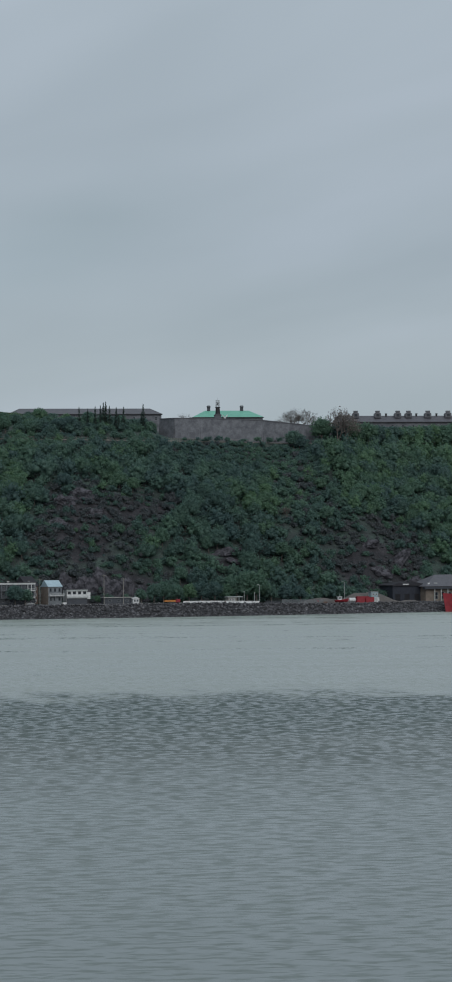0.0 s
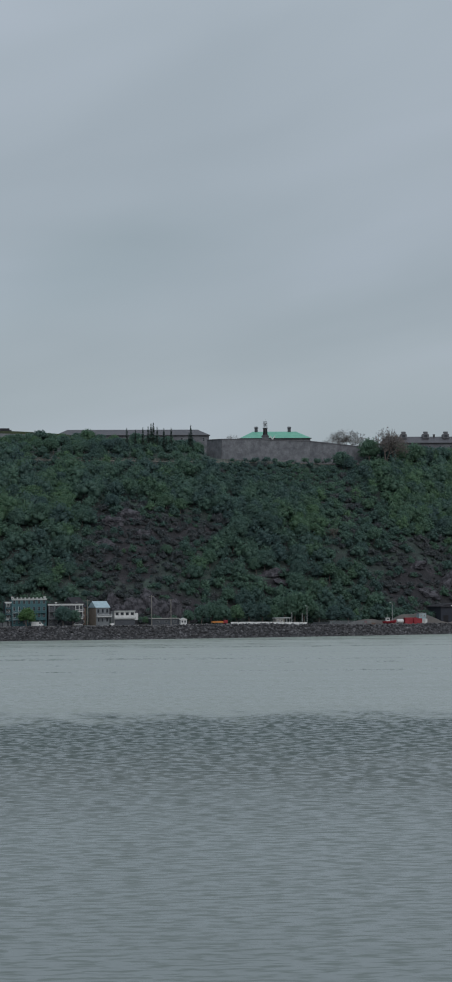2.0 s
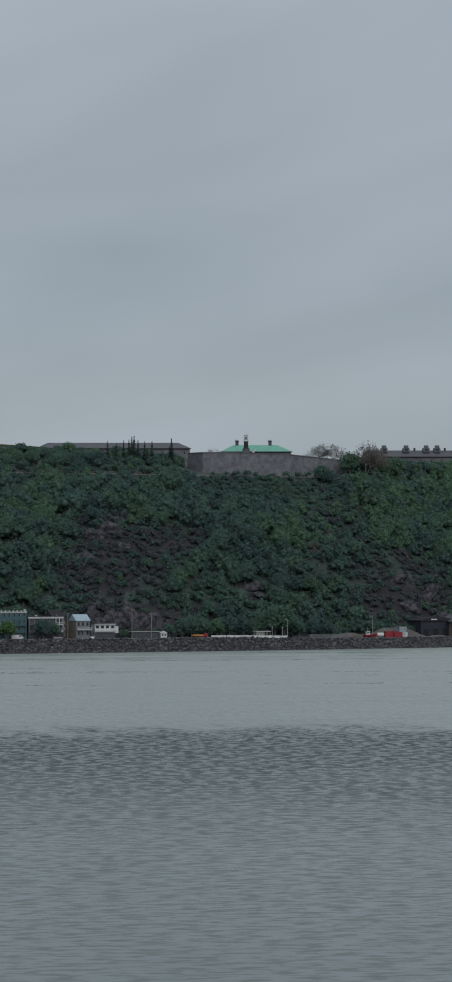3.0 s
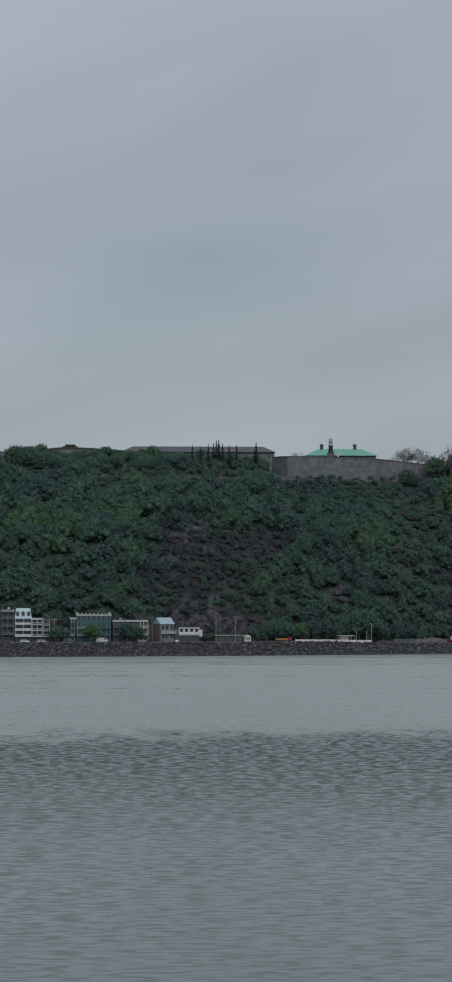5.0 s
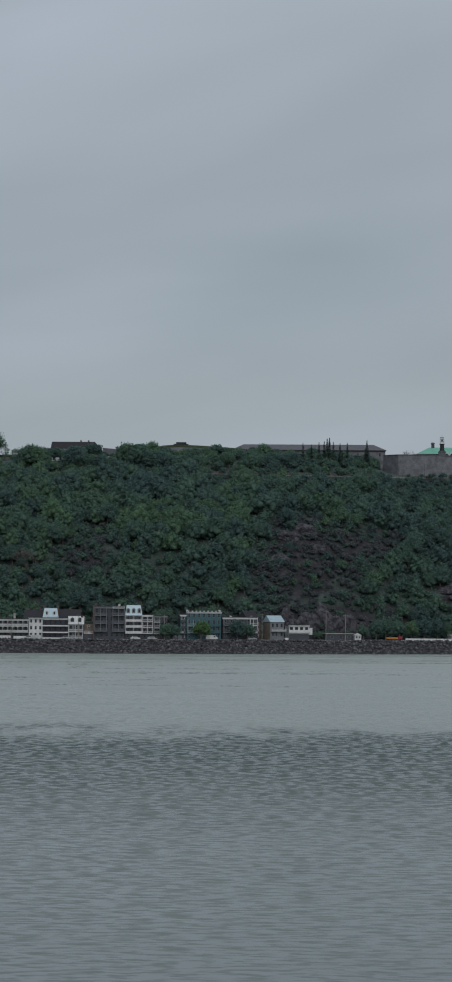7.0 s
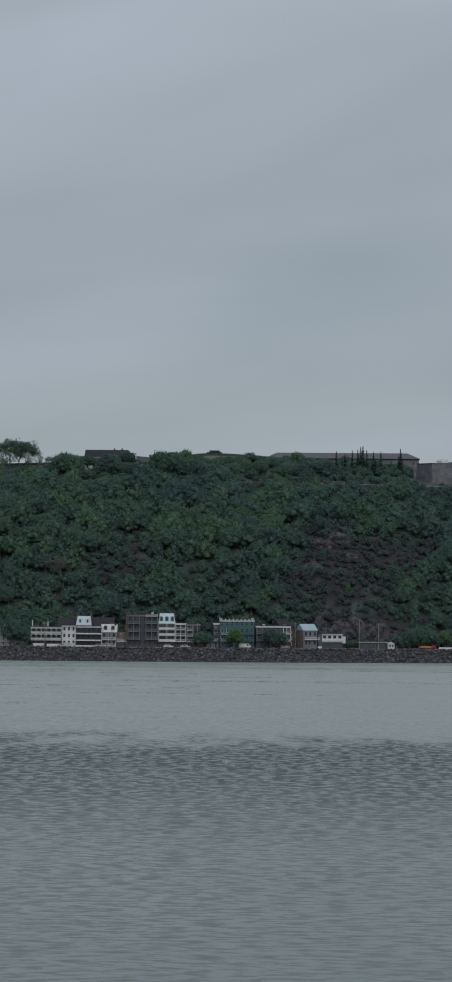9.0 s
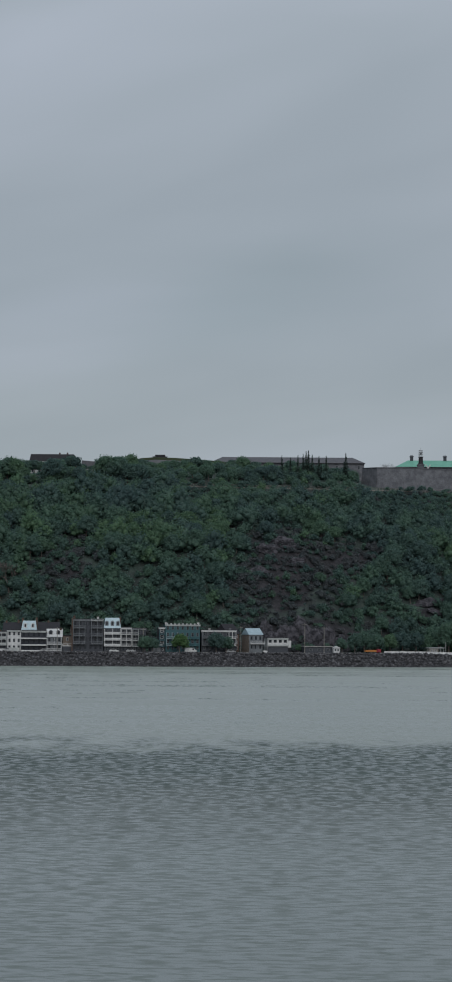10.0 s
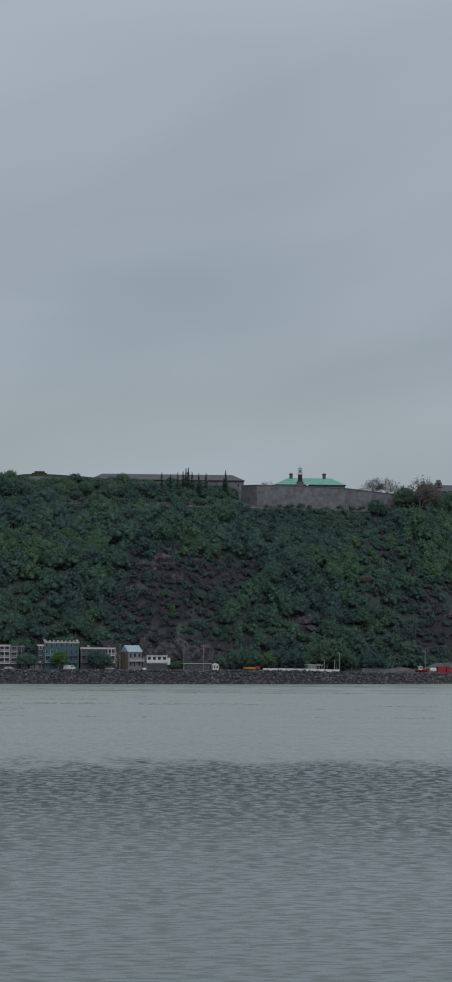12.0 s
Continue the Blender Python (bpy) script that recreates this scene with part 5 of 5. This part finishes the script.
def hipped_building(name, x0, x1, y0, deep, foot, eave, ridge, hip, wall_material, roof_material, label, roof_label=""):
    h = thing(name, (x0, y0, foot), label, "building")
    w = x1 - x0
    e, r = eave - foot, ridge - foot
    n = max(3, int(w / 6))
    holes = [(round(w * (k + 0.5) / n - 0.6, 3), round(e - 3.6, 3), 1.2, 2.0) for k in range(n)]
    part("wall", holed_wall(w, 0, e, holes, 0.5), wall_material, h)
    part("side_wall", shaped((0, 0.5, 0.504, deep, 0, e), (w - 0.5, w, 0.504, deep, 0, e), (0.504, w - 0.504, deep - 0.5, deep, 0, e)), wall_material, h)
    for a, b, c, d in holes:
        add_window(h, a, b, c, d, trim=GREY)
    bm = bmesh.new()
    lo = [bm.verts.new(p) for p in ((-0.6, -0.7, e + 0.004), (w + 0.6, -0.7, e + 0.004), (w + 0.6, deep + 0.7, e + 0.004), (-0.6, deep + 0.7, e + 0.004))]
    hi = [bm.verts.new(p) for p in ((hip, deep / 2, r), (w - hip, deep / 2, r))]
    for f in ((lo[0], lo[1], hi[1], hi[0]), (lo[1], lo[2], hi[1]), (lo[2], lo[3], hi[0], hi[1]), (lo[3], lo[0], hi[0]), lo[::-1]):
        bm.faces.new(f)
    roof = part("roof", bm, roof_material, h, roof_label)
    seam = bmesh.new()
    m = int(w / 1.6)
    for k in range(1, m):
        x = w * k / m
        top = min(1.0, x / max(hip, 0.1), (w - x) / max(hip, 0.1))
        tube(seam, (x, -0.7, e + 0.02), (x, -0.7 + (deep / 2 + 0.7) * top, e + 0.02 + (r - e) * top), 0.05, 0.05, 4)
    part("roof_seams", seam, roof_material, roof)
    part("eaves_band", shaped((-0.62, w + 0.62, -0.8, -0.704, e - 0.4, e + 0.05)), BLACK, h, "dark eaves band")
    return h, w, e, r


# long slate-roofed building
hipped_building("long_barrack", -26.0, 62.0, 1186, 16, 99, 110.6, 114.4, 6.3, ASHLAR, SLATE, "long low stone building with a grey slate hipped roof", "grey slate hipped roof")
# green copper roof behind the wall
h, w, e, r = hipped_building("copper_roofed_house", 80.8, 121.4, 1193, 16, 98, 109.2, 113.6, 7.5, ASHLAR, COPPER, "stone house with a bright green copper hipped roof behind the wall", "bright green copper roof")
for x in (9.6, 29.0):
    c = part("chimney", shaped((-0.9, 0.9, -0.6, 0.6, -2.0, 2.2), (-1.15, 1.15, -0.85, 0.85, 2.204, 2.7)), DARK_GREY, h, "dark stone chimney stack", at=(x, 8, r - 0.2))
    for k in (-0.6, 0.0, 0.6):
        bm = bmesh.new()
        tube(bm, (k, 0, 2.7), (k, 0, 3.3), 0.22, 0.18, 7)
        part("chimney_pot", bm, SLATE, c)
bm = bmesh.new()
prism(bm, [(0, 2.0), (0.7, 2.0), (1.8, 0.5), (2.9, 2.0), (3.6, 2.0), (1.8, -0.5)], 0, 0.3)
part("valley_gutter", bm, WHITE, h, "white V-shaped valley between roof slopes", at=(16.6, -1.4, e - 0.7))

# mast tower in front of it
t = thing("signal_tower", (93.9, 1178, 98), "dark stone turret with a round lattice signal mast", "tower")
part("base", shaped((-1.9, 1.9, -1.9, 1.9, 0, 11.0), (-2.1, 2.1, -2.1, 2.1, 11.004, 11.5)), ASHLAR, t)
bm = bmesh.new()
tube(bm, (0, 0, 11.504), (0, 0, 12.4), 1.9, 1.4, 12)
tube(bm, (0, 0, 12.4), (0, 0, 15.6), 1.35, 1.2, 12)
tube(bm, (0, 0, 15.6), (0, 0, 15.9), 1.5, 1.5, 12)
part("drum", bm, BLACK, t, "black iron drum")
for k in range(6):
    a = 6.283 * k / 6
    bm = bmesh.new()
    tube(bm, (1.2 * math.cos(a), 1.2 * math.sin(a), 15.9), (1.0 * math.cos(a), 1.0 * math.sin(a), 19.6), 0.09, 0.09, 5)
    part("lattice_bar", bm, STEEL, t)
for z in (17.2, 18.5, 19.6):
    bm = bmesh.new()
    for k in range(12):
        a, b = 6.283 * k / 12, 6.283 * (k + 1) / 12
        tube(bm, (1.1 * math.cos(a), 1.1 * math.sin(a), z), (1.1 * math.cos(b), 1.1 * math.sin(b), z), 0.1, 0.1, 5)
    part("ring", bm, STEEL, t)
bm = bmesh.new()
bmesh.ops.create_uvsphere(bm, u_segments=10, v_segments=7, radius=0.55, matrix=Matrix.Translation((0, 0, 17.9)))
tube(bm, (0, 0, 15.9), (0, 0, 21.2), 0.07, 0.05, 6)
part("ball_and_spindle", bm, GREY, t)

# barrack with round-headed dormers
h, w, e, r = hipped_building("barrack", 164.0, 262.0, 1193, 15, 92, 106.2, 110.4, 2.0, ASHLAR, SLATE, "long stone barrack with a slate roof and round-headed dormers", "dark slate roof")


def round_dormer(x):
    bm = bmesh.new()
    arch = [(-1.9, -1.2), (1.9, -1.2), (1.9, 0.9)] + [(1.9 * math.cos(a), 0.9 + 1.1 * math.sin(a)) for a in np.linspace(0.25, 2.9, 8)] + [(-1.9, 0.9)]
    prism(bm, arch, 0, 4.5)
    d = part("dormer", bm, SLATE, h, "grey round-headed dormer", at=(x - 164.0, 3.2, r - 0.2))
    part("pane", shaped((-0.9, 0.9, -0.05, -0.004, -0.5, 1.0)), GLASS, d)
    part("dormer_cap", shaped((-1.2, 1.2, 0.2, 2.5, 2.002, 2.9)), SLATE, d)


for x in (176.6, 189.6, 201.5, 207.9, 219.4, 231.4, 243.5, 250.0):
    round_dormer(x)
for x in (195.0, 213.0, 225.0):
    c = part("chimney", shaped((-0.5, 0.5, -0.5, 0.5, -1.5, 1.0), (-0.65, 0.65, -0.65, 0.65, 1.004, 1.3)), BLACK, h, at=(x - 164.0, 7, r))


# ---------------------------------------------------------------- ramparts and houses farther along the ridge
def rampart(points, label, deep=26.0, material=None):
    """A grassed bank with a stone facing, through points (x, y, top)."""
    t = thing("rampart", (points[0][0], points[0][1], points[0][2] - 14), label, "rampart", kind="structure")
    o = Vector((points[0][0], points[0][1], points[0][2] - 14))
    bm, face = bmesh.new(), bmesh.new()
    rows, stones = [], []
    for x, y, z in points:
        rows.append([bm.verts.new(Vector((x, y + dy, z + dz)) - o) for dy, dz in ((0.05, -14), (0.0, -0.1), (1.5, 0.05), (deep, 0.4), (deep, -14))])
        stones.append([face.verts.new(Vector((x, y + dy, z + dz)) - o) for dy, dz in ((-2.6, -14), (-0.4, -1.6), (-0.02, -1.6), (-0.02, -14))])
    for m, rr in ((bm, rows), (face, stones)):
        for a, b in zip(rr, rr[1:]):
            n = len(a)
            for k in range(n):
                m.faces.new((a[k], b[k], b[(k + 1) % n], a[(k + 1) % n]))
        m.faces.new(rr[0][::-1])
        m.faces.new(rr[-1])
    part("earth_bank", bm, material or TURF, t, "dull green turf top")
    part("stone_face", face, ASHLAR, t)


TURF = surface("turf", (0.055, 0.070, 0.038), (0.035, 0.045, 0.028), rough=0.95, scale=0.15)
rampart([(-260, 1150, 103.0), (-200, 1150, 103.6), (-174, 1150, 103.9), (-150, 1150, 104.6), (-136, 1150, 105.2)], "long low stone rampart with a turf top on the ridge")
rampart([(-73, 1178, 110.8), (-66, 1180, 112.4), (-58, 1180, 113.0), (-46, 1180, 112.6), (-30, 1180, 111.6), (-18, 1180, 110.6)], "earth rampart with a dark stone face on the ridge")
t = thing("guard_hut", (-59.7, 1186, 112.6), "flat dark hut on top of the rampart", "hut")
part("wall", shaped((0, 8.0, 0, 4, 0, 1.2)), DARK_GREY, t)
part("roof", shaped((1.2, 7.0, -0.2, 4.2, 1.204, 2.2), (-0.3, 8.3, -0.3, 4.3, 1.0, 1.2)), DARK_ROOF, t)

h, tall, level = house("villa", -132.0, 26.0, 115.6, WHITE, "white villa with a long dark hipped roof among the trees", 3, 7, base=99.0, back=0, deep=14, turn=0, roof="mansard", roof_tall=4.2, trim=GREY, window=(1.2, 1.8), chimneys=((17.0, 6, 3.0, BRICK), (21.5, 6, 3.0, BRICK), (11.0, 6, 1.8, BRICK)))
h.location = (-132.0, 1196, 99.0)
bm = bmesh.new()
prism(bm, [(0, 0), (3.4, 0), (3.4, 2.2), (1.7, 4.0), (0, 2.2)], 0, 3)
d = part("gable", bm, WHITE, h, "white gabled front bay", at=(18.5, -1.5, tall - 2.6))
part("pane", shaped((1.0, 2.4, -0.05, -0.004, 0.4, 1.9)), GLASS, d)
h, tall, level = house("villa", -101.0, 20.5, 113.2, GREY_WHITE, "pale house with a broad grey roof sloping to one side", 2, 6, base=101.0, back=0, deep=13, turn=0, roof=None, roof_material=SLATE, trim=GREY, window=(1.4, 1.6))
h.location = (-101.0, 1196, 95.6)
bm = bmesh.new()
prism(bm, [(-0.6, tall + 0.56), (21.0, tall - 1.0), (21.0, tall - 0.7), (10, tall + 3.3), (-0.6, tall + 4.2)], -0.6, 13.6)
part("main_roof", bm, SLATE, h, "broad grey sloping roof")
bm = bmesh.new()
prism(bm, [(13.2, tall - 4.5), (20.4, tall - 4.5), (20.4, tall + 0.6), (16.8, tall + 2.0), (13.2, tall + 1.8)], -1.6, -0.62)
d = part("end_bay", bm, WHITE, h, "white rendered end bay")
part("pane", shaped((14.4, 15.6, -1.64, -1.604, tall - 2.4, tall - 0.6)), GLASS, d)
part("pane", shaped((17.6, 18.8, -1.64, -1.604, tall - 2.4, tall - 0.6)), GLASS, d)


# boardwalk cut into the slope below the walls
def boardwalk():
    t = thing("boardwalk", (-60, 0, 0), "weathered timber boardwalk with a railing along the cliff", "boardwalk", kind="structure")
    xs = np.arange(-60, 152, 6.0)
    for a, b in zip(xs, xs[1:]):
        ya, yb = waterline(a) + 178.5, waterline(b) + 178.5
        za, zb = 90.2 - 2.0 * step(130, 160, a), 90.2 - 2.0 * step(130, 160, b)
        bm = bmesh.new()
        ring = [[bm.verts.new((x + 60, y + dy, z + dz)) for dy, dz in ((0, -0.9), (0, 0), (4.5, 0), (4.5, -0.9))] for x, y, z in ((a, ya, za), (b - 0.03, yb, zb))]
        for k in range(4):
            bm.faces.new((ring[0][k], ring[1][k], ring[1][(k + 1) % 4], ring[0][(k + 1) % 4]))
        bm.faces.new(ring[0][::-1])
        bm.faces.new(ring[1])
        d = part("deck", bm, TIMBER, t)
        bm = bmesh.new()
        for z in (0.55, 1.1):
            tube(bm, (a + 60, ya + 0.1, za + z), (b + 60, yb + 0.1, zb + z), 0.06, 0.06, 5)
        for k in range(4):
            c = k / 4
            x, y, z = a + (b - a) * c + 60, ya + (yb - ya) * c + 0.1, za + (zb - za) * c
            tube(bm, (x, y, z), (x, y, z + 1.15), 0.06, 0.06, 5)
        part("railing", bm, TIMBER, d)
        bm = bmesh.new()
        tube(bm, (a + 63, (ya + yb) / 2 + 0.6, za - 5), (a + 63, (ya + yb) / 2 + 0.6, za - 0.9), 0.18, 0.18, 6)
        part("stilt", bm, TIMBER, d)


boardwalk()


# ---------------------------------------------------------------- single trees
def settle(kind, x, y, scale=1.0, z=None, turn=0.0):
    return copy_thing(kind, pose(x, y, (ground_at(x, y) if z is None else z) - 0.3, 0, 0, turn) @ Matrix.Scale(scale, 4))


def discard(*kinds):
    for k in kinds:
        for o in (*k.children_recursive, k):
            bpy.data.objects.remove(o)


spruce = [conifer(90, 12.0), conifer(91, 12.0)]
for k, (x, top) in enumerate(((13.8, 110.0), (18.5, 109.0), (22.6, 110.2), (25.4, 110.9), (27.0, 112.4), (28.3, 112.9), (30.3, 110.6), (34.0, 110.0), (38.0, 110.2), (48.6, 111.6), (47.6, 107.5), (35.4, 106.0))):
    g = ground_at(x, 1120)
    settle(spruce[k % 2], x, 1120 + (k % 3), (top - g) / 12.0, turn=70 * k)
discard(*spruce)

bare = [bare_tree(95, 14, 13, "leafless grey-brown tree on the ridge", buds=1, size=0.12, depth=6), bare_tree(96, 12, 14, "leafless twiggy tree behind the wall", leaf=TWIG, buds=1, size=0.10, depth=6)]
settle(bare[0], 157.0, 1134, 1.85)
settle(bare[0], 162.0, 1138, 1.55, turn=80)
for x, y, s in ((132, 1158, 0.8), (135, 1160, 0.95), (139, 1160, 1.0), (143, 1161, 0.95), (126, 1160, 0.55), (121, 1162, 0.5)):
    settle(bare[1], x, y, s * 1.2, z=98, turn=x * 17)
for x, s in ((76, 0.85), (79, 0.7), (72, 0.55)):
    settle(bare[1], x, 1185, s, z=101, turn=x * 31)
discard(*bare)
airy = bare_tree(97, 14, 16, "spreading tree on the ridge just coming into leaf", leaf=LEAF_LIGHT, buds=5, size=0.18, depth=6)
for x, s, a in ((-167.5, 1.12, 0), (-162.5, 1.16, 120), (-158.5, 0.95, 210), (-143.5, 0.5, 60)):
    settle(airy, x, 1141, s, z=100.5, turn=a)
discard(airy)
birch = bare_tree(98, 12, 7, "pale leafless tree standing in the wood", buds=1, size=0.14)
for x, off, s in ((-117, 84, 1.25), (118, 96, 0.7)):
    settle(birch, x, waterline(x) + off, s, turn=x * 11)
discard(birch)

big = [broad_tree(70, 4.2, 10.5, LEAF_LIGHT, lobes=22, leaves=80, size=0.3, label="airy tree just coming into leaf on the ridge", group="ridge trees"),
       broad_tree(71, 3.6, 9.0, LEAF, lobes=16, leaves=110, size=0.34, label="rounded green tree standing clear of the wood", group="ridge trees"),
       broad_tree(72, 4.0, 9.5, LEAF_LIGHT, lobes=15, leaves=110, size=0.32, label="pale green tree standing before the barrack", group="ridge trees")]
for x, y, s in ((149, 1141, 1.55), (-79, 1142, 0.6), (-76, 1143, 0.7)):
    settle(big[0], x, y, s, turn=x * 13)
for x, y, s in ((-136, 1128, 0.95), (-132, 1128, 1.0), (-106, 1140, 0.9), (-103, 1140, 1.0), (-100, 1138, 0.9), (-80, 1138, 0.75), (-77, 1140, 0.8), (-40, 1148, 0.7), (-14, 1148, 0.7), (-8, 1146, 0.75), (131, 1122, 1.3), (134, 1121, 1.1)):
    settle(big[1], x, y, s, turn=x * 29)
for k, (x, s) in enumerate(((160, 1.05), (166, 1.1), (171, 1.15), (177, 1.15), (183, 1.15), (188, 1.0), (193, 1.15), (198, 1.05), (203, 1.2), (208, 1.1), (213, 1.25), (219, 1.2), (225, 1.3), (231, 1.25), (238, 1.6), (246, 1.5))):
    settle(big[1 + k % 2], x, waterline(x) + 183 + k % 3, s * 1.38, turn=x * 29)
drift = random.Random(8)
for k in range(34):
    x = -72 + 3.8 * k + drift.uniform(-1.5, 1.5)
    y = 1140 + drift.uniform(-6, 8)
    settle(big[2 if k % 4 == 1 else 1], x, y, drift.uniform(0.85, 1.2), z=ground_at(x, y) - drift.uniform(2.2, 4.0), turn=x * 37)
for k in range(16):
    x = -46 + 3.6 * k + drift.uniform(-1.2, 1.2)
    settle(big[1], x, waterline(x) + drift.uniform(188, 200), drift.uniform(0.7, 1.0), z=None, turn=x * 31)
for x, s, low in ((-131.5, 0.95, 1.8), (-128, 0.92, 1.4), (-124.5, 0.85, 1.4), (-108.5, 1.0, 0.6), (-104, 0.8, 1.0), (-100, 0.7, 1.5), (-95, 0.55, 1.0)):
    settle(big[1], x, 1186, s * 1.05, z=104.5 - low, turn=x * 41)
for k in range(2):
    for x in np.arange(-137 + 1.7 * k, -58, 3.3):
        if -122 < x < -111 or -91 < x < -83:
            continue
        top = 101.5 if x < -131 else 105.6 if x < -124 else 99.8 if x < -110 else 105.6 if x < -104 else 100.2 if x < -85 else 106.4 if x < -72 else 103.4
        px = x + drift.uniform(-0.9, 0.9)
        py = waterline(px) + 191 + 6 * k + drift.uniform(-2, 2)
        g = ground_at(px, py)
        settle(big[2 if drift.random() < 0.3 else 1], px, py, max(0.4, (top + drift.uniform(-1.6, 0.9) - g) / 9.2), turn=px * 47)
discard(*big)

street = [broad_tree(73, 2.9, 6.6, LEAF_FRESH, lobes=14, leaves=110, size=0.26, label="fresh green street tree in front of the houses", group="street trees"),
          broad_tree(74, 3.4, 7.6, LEAF, lobes=16, leaves=110, size=0.28, label="dark green street tree in front of the houses", group="street trees"),
          broad_tree(75, 2.9, 6.6, LEAF_LIGHT, lobes=14, leaves=110, size=0.26, label="pale green bushy tree at the foot of the cliff", group="trees at the cliff foot"),
          broad_tree(76, 3.4, 7.6, LEAF, lobes=16, leaves=110, size=0.28, label="dark green bushy tree at the foot of the cliff", group="trees at the cliff foot")]
settle(street[0], -33.5, waterline(-33.5) + 20, 1.35)
for x, s, k in ((-17.5, 1.2, 1), (-13, 1.0, 1), (-49, 1.0, 1), (-45.5, 0.9, 1), (-128.5, 1.15, 1), (-133, 1.7, 1), (-145, 1.2, 1)):
    settle(street[k], x, waterline(x) + (21 if x > -100 else 24), s, turn=x * 19)
for x, off, s, k in ((46, 40, 1.2, 1), (51, 42, 1.35, 1), (57, 40, 1.1, 1), (63, 41, 1.3, 0), (69, 40, 1.35, 1), (75, 41, 1.3, 1), (81, 41, 1.3, 0), (86, 42, 1.8, 0), (91, 42, 2.2, 0), (96, 42, 2.1, 0), (103, 41, 1.1, 1), (110, 42, 1.2, 1), (118, 43, 1.1, 1), (20, 34, 0.6, 0), (26, 36, 0.55, 1), (40, 36, 0.9, 1)):
    settle(street[2 + k], x, waterline(x) + off, s, turn=x * 23)
discard(*street)
